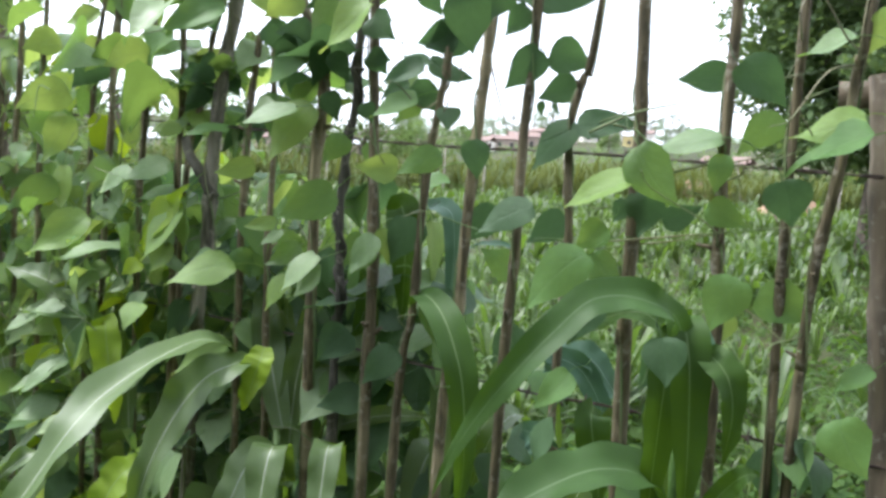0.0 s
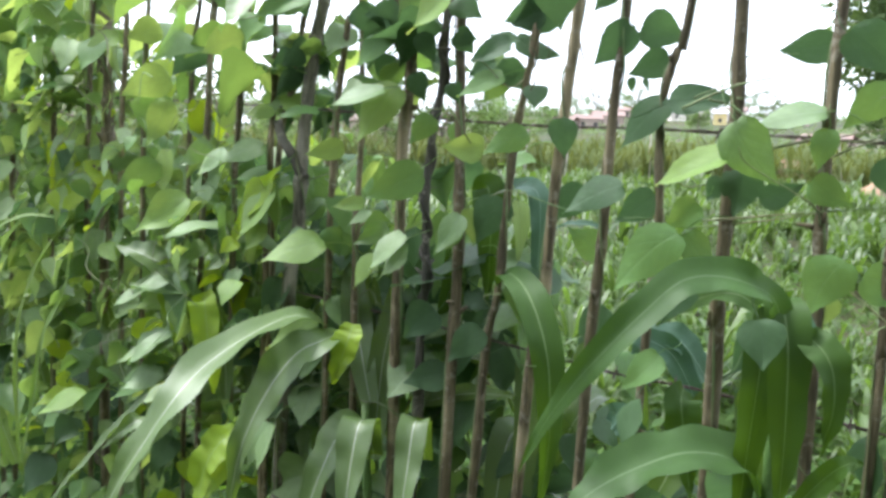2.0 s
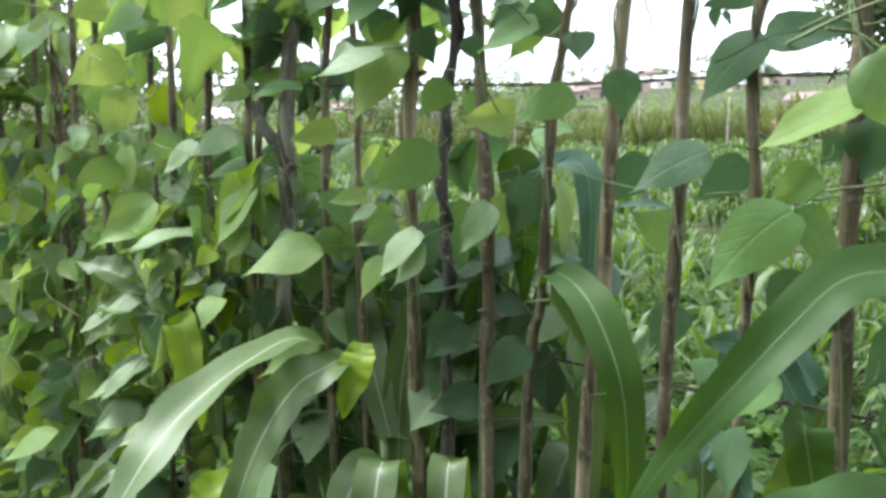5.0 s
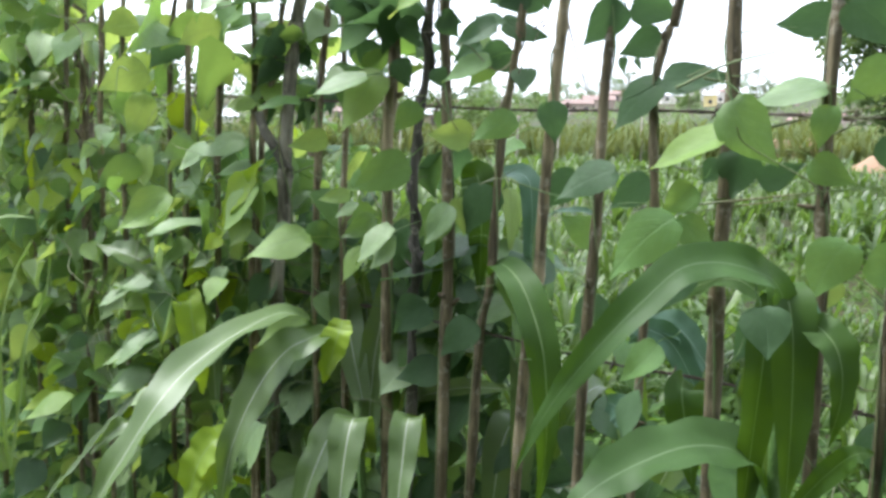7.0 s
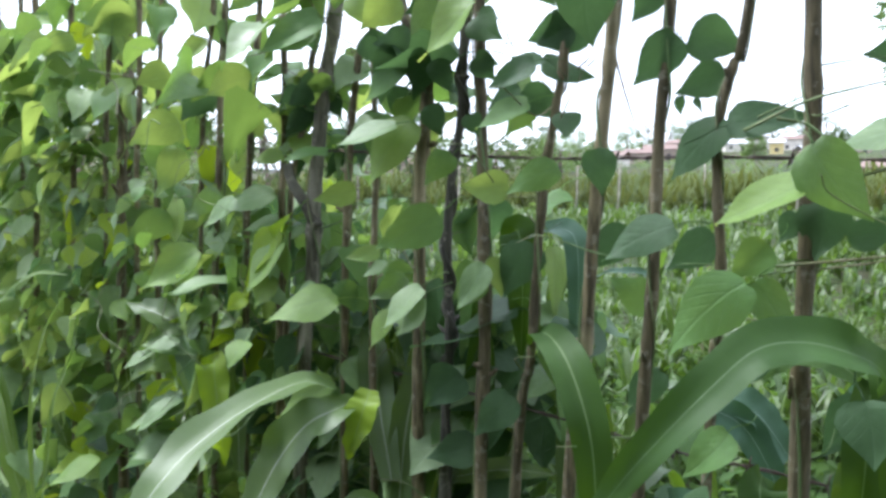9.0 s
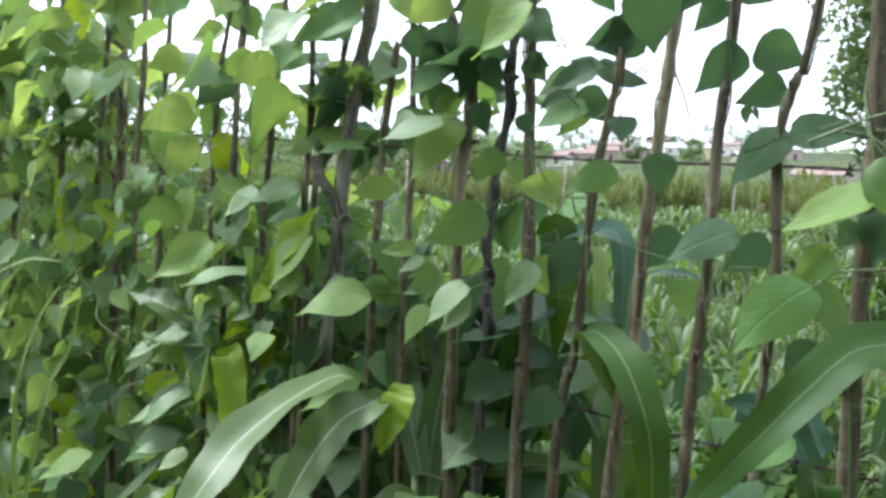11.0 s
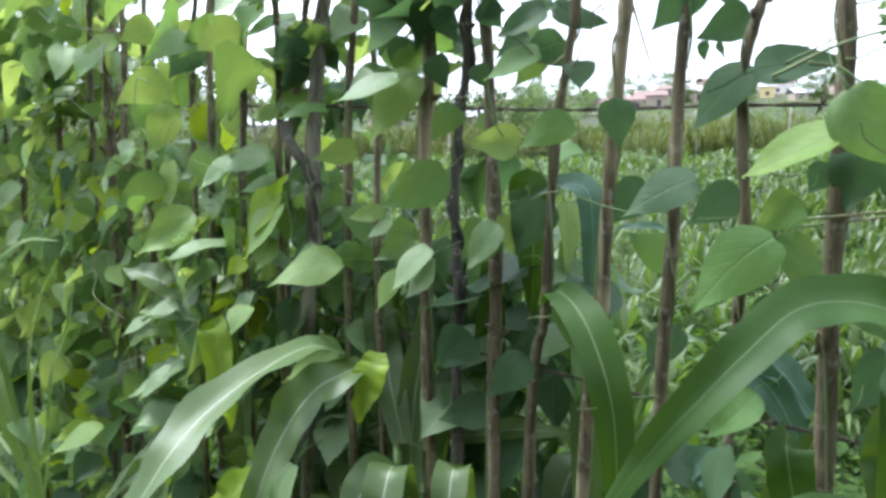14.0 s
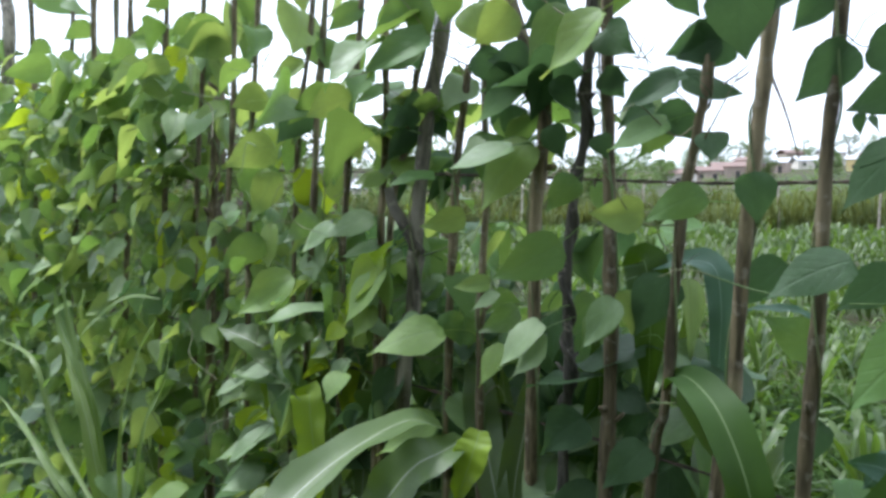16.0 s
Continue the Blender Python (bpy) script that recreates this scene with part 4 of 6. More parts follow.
# low leaves behind the poles: mostly dark tones, deep shade put into colour
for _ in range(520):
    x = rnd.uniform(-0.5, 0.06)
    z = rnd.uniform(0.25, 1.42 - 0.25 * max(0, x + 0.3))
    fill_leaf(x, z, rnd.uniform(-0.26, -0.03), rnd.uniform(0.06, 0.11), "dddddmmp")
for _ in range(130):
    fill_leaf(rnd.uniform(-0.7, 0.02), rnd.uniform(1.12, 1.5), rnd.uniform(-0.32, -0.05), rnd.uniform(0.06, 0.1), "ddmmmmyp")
# dark tones again carry the shade low on the right
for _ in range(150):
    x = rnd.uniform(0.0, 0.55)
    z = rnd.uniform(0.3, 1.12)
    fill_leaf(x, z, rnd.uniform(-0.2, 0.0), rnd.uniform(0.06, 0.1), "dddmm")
for _ in range(800):
    x = -0.45 - 2.2 * rnd.random()
    fill_leaf(x, rnd.uniform(0.5, 1.5 + 0.35 * min(1.0, max(0.0, (-0.7 - x) / 0.7))), rnd.uniform(-0.08, 0.1), rnd.uniform(0.03, 0.06), "dmmyyYpppP")

for _ in range(56):
    x = rnd.uniform(-1.7, -0.34)
    fill_leaf(x, rnd.uniform(1.58, 1.9), rnd.uniform(-0.08, 0.06), rnd.uniform(0.075, 0.12), "mmmyyp")
for _ in range(45):
    fill_leaf(rnd.uniform(-0.46, -0.08), rnd.uniform(1.52, 1.7), rnd.uniform(-0.12, 0.02), rnd.uniform(0.055, 0.09), "dmmmyp")
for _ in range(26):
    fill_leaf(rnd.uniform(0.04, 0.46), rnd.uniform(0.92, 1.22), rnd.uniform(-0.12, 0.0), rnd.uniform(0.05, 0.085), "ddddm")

# ---- wires along the fence ----


def barbed_wire(points, label):
    line = spline(points, 90)
    wire = tagged(new("barbed_wire"), label, "wire", "fence wires")
    a, b = [], []
    for i, p in enumerate(line):
        q = i * 1.1
        a.append(p + Vector((0, math.cos(q), math.sin(q))) * 0.0013)
        b.append(p - Vector((0, math.cos(q), math.sin(q))) * 0.0013)
    for strand in (a, b):
        v, f, u = tube(strand, 0.0011, 5)
        part("strand", mesh("strand", v, f, WIRE), wire)
    for i in range(4, 88, 7):
        p = line[i]
        bits = []
        for d in ((0.3, 0.4, 1), (0.4, -0.7, 0.6), (-0.3, 0.5, -0.9), (-0.2, -0.8, -0.5)):
            d = Vector(d).normalized() * 0.011
            bits.append(tube([p, p + d * 0.6, p + d], [0.0012, 0.0011, 0.0005], 4))
        v, f, u = bundle(bits)
        part("barb", mesh("barb", v, f, WIRE), wire)
    return wire
barbed_wire(((-1.9, fence_y(-1.9, -0.02), 1.62), (-0.8, fence_y(-0.8, -0.02), 1.578), (-0.3, fence_y(-0.3, -0.02), 1.552), (0.0, fence_y(0.0, -0.02), 1.533), (0.2, fence_y(0.2, -0.02), 1.528), (0.52, fence_y(0.52, -0.02), 1.51)),
            "rusty barbed wire strung along the bean poles")
barbed_wire(((-1.9, fence_y(-1.9, -0.02), 1.25), (-0.6, fence_y(-0.6, -0.02), 1.23), (-0.1, fence_y(-0.1, -0.02), 1.217), (0.15, fence_y(0.15, -0.02), 1.205), (0.25, fence_y(0.25, -0.02), 1.208), (0.53, fence_y(0.53, -0.02), 1.2)),
            "rusty barbed wire low on the bean poles")


def runner(points, r, mat, label, name="runner"):
    v, f, u = tube(spline(points, 30), [r * (1 - 0.6 * i / 29) for i in range(30)], 5, 0.1)
    i = min(range(len(poles)), key=lambda k: abs(at_height(k, points[0][2]).x - points[0][0]))
    part(name, mesh(name, v, f, mat), vines[i], label)


runner(((0.075, 1.034, 1.640), (0.086, 1.001, 1.596), (0.101, 1.021, 1.554)), 0.0016, TWIG, "dry brown twig")
runner(((-0.072, 1.108, 1.713), (-0.048, 1.068, 1.670), (-0.047, 1.095, 1.659)), 0.0011, STEM, "thin wandering bean runner")
runner(((-0.053, 1.098, 1.676), (-0.040, 1.064, 1.681), (-0.037, 1.090, 1.705)), 0.0010, STEM, "thin wandering bean runner")
runner(((0.043, 1.050, 1.637), (0.053, 1.017, 1.640), (0.061, 1.041, 1.654)), 0.0012, TWIG, "dry brown twig")
runner(((0.193, 0.975, 1.557), (0.222, 0.933, 1.571), (0.262, 0.941, 1.589), (0.302, 0.893, 1.597)), 0.0012, STEM, "thin wandering bean runner")
runner(((0.263, 0.940, 1.612), (0.283, 0.902, 1.610), (0.314, 0.915, 1.613)), 0.0011, STEM, "thin wandering bean runner")
runner(((-0.478, 1.311, 1.642), (-0.402, 1.245, 1.634), (-0.375, 1.259, 1.620), (-0.321, 1.204, 1.600), (-0.296, 1.220, 1.559)), 0.0012, STEM, "thin wandering bean runner")
runner(((-0.341, 1.242, 1.438), (-0.307, 1.197, 1.429), (-0.297, 1.221, 1.433), (-0.260, 1.174, 1.448)), 0.0010, STEM, "thin wandering bean runner")
runner(((-0.336, 1.240, 1.421), (-0.304, 1.196, 1.448), (-0.291, 1.217, 1.481)), 0.0009, STEM, "thin wandering bean runner")
runner(((-0.190, 1.167, 1.357), (-0.153, 1.121, 1.378), (-0.139, 1.141, 1.380)), 0.0010, STEM, "thin wandering bean runner")
runner(((-0.346, 1.245, 1.286), (-0.287, 1.187, 1.290), (-0.272, 1.208, 1.285)), 0.0009, STEM, "thin wandering bean runner")
runner(((-0.019, 1.081, 1.636), (-0.005, 1.046, 1.618), (-0.003, 1.073, 1.611)), 0.0010, STEM, "thin wandering bean runner")
runner(((-0.088, 1.116, 1.614), (-0.067, 1.077, 1.619), (-0.062, 1.103, 1.627)), 0.0010, STEM, "thin wandering bean runner")
runner(((0.185, 0.979, 1.417), (0.155, 0.966, 1.419), (0.133, 1.005, 1.413)), 0.0010, STEM, "thin wandering bean runner")
runner(((0.215, 0.964, 1.409), (0.289, 0.900, 1.428), (0.357, 0.893, 1.442), (0.395, 0.846, 1.453)), 0.0013, STEM, "thin wandering bean runner")
runner(((0.348, 0.898, 1.521), (0.363, 0.862, 1.526), (0.405, 0.869, 1.534)), 0.0013, STEM, "thin wandering bean runner")
runner(((0.366, 0.889, 1.610), (0.391, 0.848, 1.614), (0.430, 0.857, 1.623), (0.456, 0.816, 1.622)), 0.0012, STEM, "thin wandering bean runner")
runner(((0.392, 0.876, 1.600), (0.395, 0.846, 1.629), (0.413, 0.865, 1.652)), 0.0012, STEM, "thin wandering bean runner")
runner(((0.404, 0.870, 1.584), (0.417, 0.835, 1.596), (0.450, 0.847, 1.609)), 0.0013, STEM, "thin wandering bean runner")
runner(((0.352, 0.896, 1.502), (0.369, 0.859, 1.515), (0.408, 0.868, 1.523)), 0.0012, STEM, "thin wandering bean runner")
runner(((0.285, 0.929, 1.573), (0.256, 0.916, 1.563), (0.237, 0.953, 1.572), (0.183, 0.953, 1.554)), 0.0011, STEM, "thin wandering bean runner")
runner(((0.391, 0.876, 1.478), (0.391, 0.848, 1.461), (0.404, 0.870, 1.448)), 0.0012, TWIG, "dry brown twig")
runner(((0.265, 0.939, 1.229), (0.274, 0.907, 1.253), (0.287, 0.928, 1.276)), 0.0013, STEM, "thin wandering bean runner")
runner(((-0.767, 1.455, 1.555), (-0.681, 1.385, 1.529), (-0.669, 1.406, 1.519)), 0.0010, STEM, "thin wandering bean runner")
runner(((-0.744, 1.444, 1.546), (-0.678, 1.383, 1.529), (-0.660, 1.402, 1.511)), 0.0010, STEM, "thin wandering bean runner")
runner(((-1.388, 1.766, 1.412), (-1.276, 1.682, 1.362), (-1.246, 1.695, 1.312), (-1.137, 1.612, 1.292)), 0.0010, STEM, "thin wandering bean runner")
runner(((-1.375, 1.759, 1.516), (-1.346, 1.717, 1.459), (-1.409, 1.776, 1.397)), 0.0009, STEM, "thin wandering bean runner")
runner(((-0.570, 1.357, 1.444), (-0.565, 1.326, 1.475), (-0.591, 1.367, 1.488)), 0.0009, STEM, "thin wandering bean runner")
runner(((-0.491, 1.317, 1.714), (-0.421, 1.255, 1.678), (-0.412, 1.278, 1.669), (-0.372, 1.230, 1.640)), 0.0010, STEM, "thin wandering bean runner")
runner(((-0.460, 1.302, 1.643), (-0.388, 1.238, 1.630), (-0.352, 1.248, 1.608)), 0.0010, STEM, "thin wandering bean runner")
runner(((-0.829, 1.486, 1.833), (-0.730, 1.409, 1.814), (-0.686, 1.415, 1.843)), 0.0009, STEM, "thin wandering bean runner")
runner(((-0.774, 1.459, 1.785), (-0.712, 1.400, 1.841), (-0.685, 1.414, 1.878)), 0.0009, STEM, "thin wandering bean runner")
runner(((-0.754, 1.449, 1.856), (-0.680, 1.384, 1.805), (-0.654, 1.399, 1.797)), 0.0009, STEM, "thin wandering bean runner")
runner(((-0.583, 1.363, 1.523), (-0.543, 1.315, 1.531), (-0.540, 1.342, 1.553)), 0.0010, STEM, "thin wandering bean runner")
runner(((-0.072, 1.108, 1.814), (-0.048, 1.068, 1.776), (-0.013, 1.078, 1.750)), 0.0011, STEM, "thin wandering bean runner")
runner(((-0.084, 1.114, 1.774), (-0.045, 1.066, 1.765), (-0.013, 1.078, 1.776)), 0.0012, TWIG, "dry brown twig")
runner(((0.006, 1.069, 1.746), (0.030, 1.029, 1.755), (0.053, 1.045, 1.783)), 0.0010, STEM, "thin wandering bean runner")
runner(((0.073, 1.035, 1.748), (0.036, 1.026, 1.739), (-0.000, 1.072, 1.745)), 0.0012, TWIG, "dry brown twig")
runner(((-0.066, 1.105, 1.680), (-0.049, 1.068, 1.670), (-0.042, 1.093, 1.667)), 0.0010, STEM, "thin wandering bean runner")
runner(((-0.059, 1.101, 1.676), (-0.052, 1.070, 1.687), (-0.049, 1.096, 1.706)), 0.0010, STEM, "thin wandering bean runner")
runner(((0.032, 1.056, 1.636), (0.045, 1.021, 1.641), (0.058, 1.043, 1.655)), 0.0012, TWIG, "dry brown twig")
runner(((-0.458, 1.301, 1.774), (-0.383, 1.236, 1.765), (-0.340, 1.242, 1.759)), 0.0010, STEM, "thin wandering bean runner")
runner(((-0.525, 1.334, 1.852), (-0.456, 1.272, 1.845), (-0.422, 1.283, 1.854)), 0.0009, STEM, "thin wandering bean runner")
runner(((-0.481, 1.312, 1.645), (-0.404, 1.246, 1.634), (-0.360, 1.252, 1.616), (-0.305, 1.197, 1.584)), 0.0009, STEM, "thin wandering bean runner")
runner(((0.213, 0.948, 1.419), (0.248, 0.909, 1.427), (0.336, 0.876, 1.442), (0.414, 0.837, 1.456)), 0.0018, STEM, "long green bean runner")
runner(((0.196, 0.935, 1.552), (0.241, 0.901, 1.574), (0.283, 0.880, 1.584), (0.321, 0.872, 1.591)), 0.0018, STEM, "long green bean runner")
runner(((0.220, 0.912, 1.561), (0.245, 0.910, 1.555), (0.265, 0.900, 1.539), (0.290, 0.888, 1.533)), 0.0018, STEM, "long green bean runner")
runner(((0.286, 0.890, 1.508), (0.323, 0.860, 1.519), (0.365, 0.850, 1.518), (0.403, 0.831, 1.537)), 0.0018, STEM, "long green bean runner")
rnd = random.Random(31)
for _ in range(150):
    i = rnd.randrange(len(poles))
    z = rnd.uniform(0.9, 2.1)
    p = at_height(i, z)
    d = Vector((rnd.uniform(-1, 1), rnd.uniform(-0.5, 0.3), rnd.uniform(-0.4, 0.8))).normalized() * rnd.uniform(0.05, 0.16)
    q = Vector((rnd.uniform(-1, 1), rnd.uniform(-1, 1), rnd.uniform(-1, 1))) * 0.02
    runner((p, p + d * 0.4 + q, p + d * 0.75 - q * 0.5, p + d), 0.0013, STEM, "", "petiole")
for _ in range(170):
    x, z = rnd.uniform(-2.3, -0.45), rnd.uniform(0.8, 1.75)
    p = Vector((x, fence_y(x, rnd.uniform(0.0, 0.09)), z))
    d = Vector((rnd.uniform(-1, 1), rnd.uniform(-0.3, 0.3), rnd.uniform(-0.8, 1.0))).normalized() * rnd.uniform(0.06, 0.2)
    q = Vector((rnd.uniform(-1, 1), rnd.uniform(-1, 1), rnd.uniform(-1, 1))) * 0.025
    runner((p, p + d * 0.35 + q, p + d * 0.7 - q * 0.6, p + d), rnd.uniform(0.0009, 0.0016), STEM, "", "petiole")


# ---- the thick dark post in the row, the forked branch, the gate post ----
v, f, u = tube(spline(((-1.18, 1.76, -0.05), (-1.12, 1.725, 0.9), (-1.07, 1.702, 1.55), (-1.055, 1.695, 1.8), (-1.05, 1.69, 1.93)), 30), [0.024 * (1 - 0.2 * i / 29 + 0.06 * math.sin(i * 1.7)) for i in range(30)], 10, 0.07, 6)
tagged(new("row_post", mesh("row_post", v, f, POST)), "thick dark brown wooden post among the bean leaves", "post")

a = at_height(16, 1.475)
v, f, u = tube(spline((a + Vector((0.004, 0, -0.035)), a + Vector((-0.012, -0.004, 0.0)), a + Vector((-0.034, -0.006, 0.035)), a + Vector((-0.043, -0.006, 0.066))), 12), [0.0115, 0.011, 0.0105, 0.01, 0.0095, 0.0095, 0.009, 0.009, 0.0085, 0.0085, 0.008, 0.0075], 8, 0.06)
tagged(new("broken_branch", mesh("broken_branch", v, f, FORK_BARK)), "broken side branch, darkened as in shade, forking off a bean pole", "branch")

post = tagged(new("fence_post"), "thick weathered wooden post with a rail at the fence's end", "post")
v, f, u = tube(spline(((0.58, 0.815, -0.05), (0.56, 0.825, 0.7), (0.526, 0.838, 1.25), (0.496, 0.85, 1.62)), 26), [0.021 * (1 + 0.06 * math.sin(i * 2.1)) for i in range(26)], 11, 0.05, 4)
part("upright", mesh("upright", v, f, POST), post)
v, f, u = tube(spline(((0.46, 0.885, 1.60), (0.7, 0.77, 1.61), (1.1, 0.6, 1.63)), 14), 0.016, 9, 0.06, 8)
part("rail", mesh("rail", v, f, POST), post, "rough horizontal rail")


# ---- maize and tall grass beside the fence ----


def maize(x, y, height, label, r=0.011, name="maize_plant", category="maize", group="maize by the fence"):
    plant = tagged(new(name), label, category, group)
    line = spline(((x, y, -0.03), (x + 0.01, y, height * 0.5), (x - 0.01, y + 0.01, height)), 18)
    v, f, u = tube(line, [r * (1.15 - 0.6 * i / 17) * (1.12 if i % 4 == 0 else 1) for i in range(18)], 8, 0.03)
    part("stalk", mesh("stalk", v, f, STALK), plant, "jointed green stalk")
    return plant


# which way a leaf's upper face looks
FLAT, FACING, STEEP = (0.0, -0.42, 0.9), (0.0, -0.75, 0.65), (0.1, -1.0, 0.12)


def blade(plant, mat, width, face, *points):
    k = len(plant.children)
    v, f, u = blade_data(points, width, 0.3, 0.09, k * 13 + int(abs(points[0][0]) * 977), 34, random.Random(k + len(points)).uniform(-0.5, 0.5), level=face)
    part("blade", mesh("blade", v, f, mat, u), plant)


pa = maize(-0.226, 1.134, 1.08, "maize plant with long glossy arching leaves before the bean poles")
pb = maize(-0.165, 1.19, 1.02, "dark maize plant with hanging leaves behind the bean poles")
pc = maize(0.300, 0.812, 1.35, "maize plant with broad dark arching leaves before the fence")
pd = maize(-0.55, 1.31, 0.95, "maize plant with a folded yellowing leaf among the beans")
pe = maize(-0.85, 1.447, 0.95, "maize plant half hidden in the bean leaves")
pg = maize(-1.254, 1.514, 0.5, "clump of tall coarse grass beside the bean fence", 0.008, "grass_clump", "grass", "tall grass")
blade(pa, MAIZE, 0.056, FLAT, (-0.309, 1.143, 1.206), (-0.338, 1.090, 1.231), (-0.376, 1.019, 1.217), (-0.409, 0.946, 1.190), (-0.422, 0.886, 1.163), (-0.446, 0.853, 1.114), (-0.467, 0.819, 1.064), (-0.504, 0.815, 0.989))
blade(pa, MAIZE, 0.063, FACING, (-0.285, 1.164, 1.188), (-0.295, 1.091, 1.193), (-0.323, 1.071, 1.179), (-0.352, 1.052, 1.142), (-0.385, 1.046, 1.081), (-0.407, 1.035, 1.014), (-0.417, 1.018, 0.928))
blade(pa, MAIZE_YELLOW, 0.060, FACING, (-0.473, 1.180, 0.995), (-0.498, 1.147, 0.977), (-0.519, 1.136, 0.931), (-0.520, 1.114, 0.873))
blade(pb, MAIZE_SHADED, 0.042, FACING, (-0.020, 1.087, 1.296), (-0.004, 1.034, 1.327), (0.023, 0.977, 1.317), (0.044, 0.944, 1.280), (0.058, 0.926, 1.232), (0.063, 0.923, 1.171), (0.063, 0.934, 1.103), (0.053, 0.950, 1.020))
blade(pc, MAIZE_NEAR, 0.036, FACING, (0.281, 0.758, 1.326), (0.266, 0.755, 1.365), (0.242, 0.744, 1.380), (0.211, 0.748, 1.386), (0.178, 0.742, 1.380), (0.147, 0.736, 1.351), (0.115, 0.729, 1.316), (0.083, 0.734, 1.272), (0.054, 0.749, 1.218), (0.034, 0.770, 1.161))
blade(pc, MAIZE_SHADED, 0.038, STEEP, (0.275, 0.817, 1.347), (0.275, 0.772, 1.365), (0.279, 0.748, 1.329), (0.283, 0.746, 1.270), (0.288, 0.755, 1.205), (0.291, 0.764, 1.135))
blade(pc, MAIZE_SHADED, 0.036, STEEP, (0.290, 0.832, 1.323), (0.275, 0.806, 1.334), (0.268, 0.787, 1.285), (0.265, 0.788, 1.225), (0.265, 0.800, 1.158), (0.264, 0.811, 1.092))
blade(pc, MAIZE_BLUE, 0.018, FACING, (0.278, 0.860, 1.319), (0.294, 0.841, 1.337), (0.316, 0.830, 1.336), (0.330, 0.823, 1.316))
blade(pc, MAIZE_SHADED, 0.030, STEEP, (0.294, 0.785, 1.324), (0.301, 0.748, 1.330), (0.313, 0.731, 1.312), (0.318, 0.728, 1.274), (0.315, 0.741, 1.219))
blade(pc, MAIZE_NEAR, 0.058, FLAT, (0.294, 0.818, 1.121), (0.258, 0.792, 1.184), (0.204, 0.763, 1.204), (0.151, 0.745, 1.190), (0.106, 0.722, 1.170), (0.078, 0.703, 1.146))
blade(pc, MAIZE_SHADED, 0.029, FACING, (0.301, 0.871, 1.319), (0.264, 0.890, 1.344), (0.225, 0.920, 1.328), (0.185, 0.940, 1.289))
blade(pc, MAIZE_SHADED, 0.021, FACING, (0.311, 0.788, 1.141), (0.329, 0.768, 1.184), (0.342, 0.750, 1.211), (0.356, 0.743, 1.216))
blade(pc, MAIZE_SHADED, 0.041, STEEP, (0.221, 0.922, 1.218), (0.214, 0.892, 1.209), (0.222, 0.888, 1.159), (0.231, 0.884, 1.097))
blade(pc, MAIZE_BLUE, 0.038, STEEP, (0.142, 1.006, 1.152), (0.157, 0.976, 1.154), (0.174, 0.968, 1.134), (0.192, 0.959, 1.089))
blade(pd, MAIZE, 0.07, FLAT, (-0.686, 1.398, 1.220), (-0.699, 1.371, 1.235), (-0.764, 1.370, 1.262), (-0.843, 1.387, 1.279))
blade(pd, MAIZE_YELLOW, 0.052, FACING, (-0.583, 1.347, 1.258), (-0.539, 1.302, 1.312), (-0.478, 1.249, 1.374), (-0.437, 1.218, 1.420), (-0.406, 1.202, 1.459))
blade(pd, MAIZE_YELLOW, 0.049, STEEP, (-0.700, 1.383, 1.254), (-0.712, 1.366, 1.225), (-0.693, 1.346, 1.169), (-0.682, 1.340, 1.084))
blade(pg, GRASS, 0.037, FACING, (-1.224, 1.533, 0.693), (-1.282, 1.539, 0.844), (-1.345, 1.560, 1.020), (-1.469, 1.622, 1.164))
blade(pg, GRASS, 0.025, FACING, (-1.271, 1.556, 0.674), (-1.318, 1.569, 0.979), (-1.424, 1.611, 1.183), (-1.502, 1.650, 1.359))
blade(pg, GRASS, 0.025, FACING, (-1.346, 1.616, 0.634), (-1.415, 1.639, 1.035), (-1.555, 1.699, 1.189), (-1.598, 1.720, 1.306))
blade(pg, GRASS, 0.014, FACING, (-1.170, 1.483, 0.725), (-1.158, 1.466, 0.875), (-1.119, 1.436, 1.063), (-1.038, 1.384, 1.194), (-0.957, 1.343, 1.278), (-0.888, 1.309, 1.339))
blade(pg, GRASS, 0.017, FACING, (-1.164, 1.480, 0.728), (-1.067, 1.410, 0.921), (-0.996, 1.363, 1.084), (-0.918, 1.324, 1.177), (-0.888, 1.309, 1.267))
blade(pg, GRASS, 0.011, FACING, (-1.368, 1.605, 0.907), (-1.391, 1.594, 1.160), (-1.237, 1.506, 1.263), (-1.092, 1.433, 1.321), (-0.953, 1.364, 1.330))
blade(pg, GRASS, 0.022, FACING, (-1.312, 1.599, 0.647), (-1.498, 1.647, 0.760), (-1.687, 1.719, 0.866), (-1.950, 1.840, 0.940))
blade(pg, GRASS, 0.017, FACING, (-1.346, 1.616, 0.634), (-1.534, 1.666, 0.793), (-1.791, 1.771, 0.781), (-2.395, 2.062, 0.542))
blade(pg, GRASS, 0.015, FACING, (-1.362, 1.602, 0.767), (-1.590, 1.705, 0.896), (-1.721, 1.759, 1.075), (-2.030, 1.913, 1.094))
blade(pa, MAIZE, 0.055, FACING, (-0.214, 1.106, 1.015), (-0.246, 1.066, 1.062), (-0.270, 1.022, 1.011), (-0.303, 0.983, 0.881))
blade(pa, MAIZE, 0.052, FACING, (-0.212, 1.116, 1.006), (-0.215, 1.051, 1.087), (-0.216, 0.995, 1.041), (-0.213, 0.938, 0.926))
blade(pa, MAIZE, 0.042, FACING, (-0.123, 1.083, 1.020), (-0.129, 1.030, 1.102), (-0.129, 0.974, 1.047), (-0.130, 0.919, 0.953))
blade(pa, MAIZE_YELLOW, 0.045, FACING, (-0.253, 1.126, 1.215), (-0.259, 1.106, 1.184), (-0.281, 1.106, 1.118))
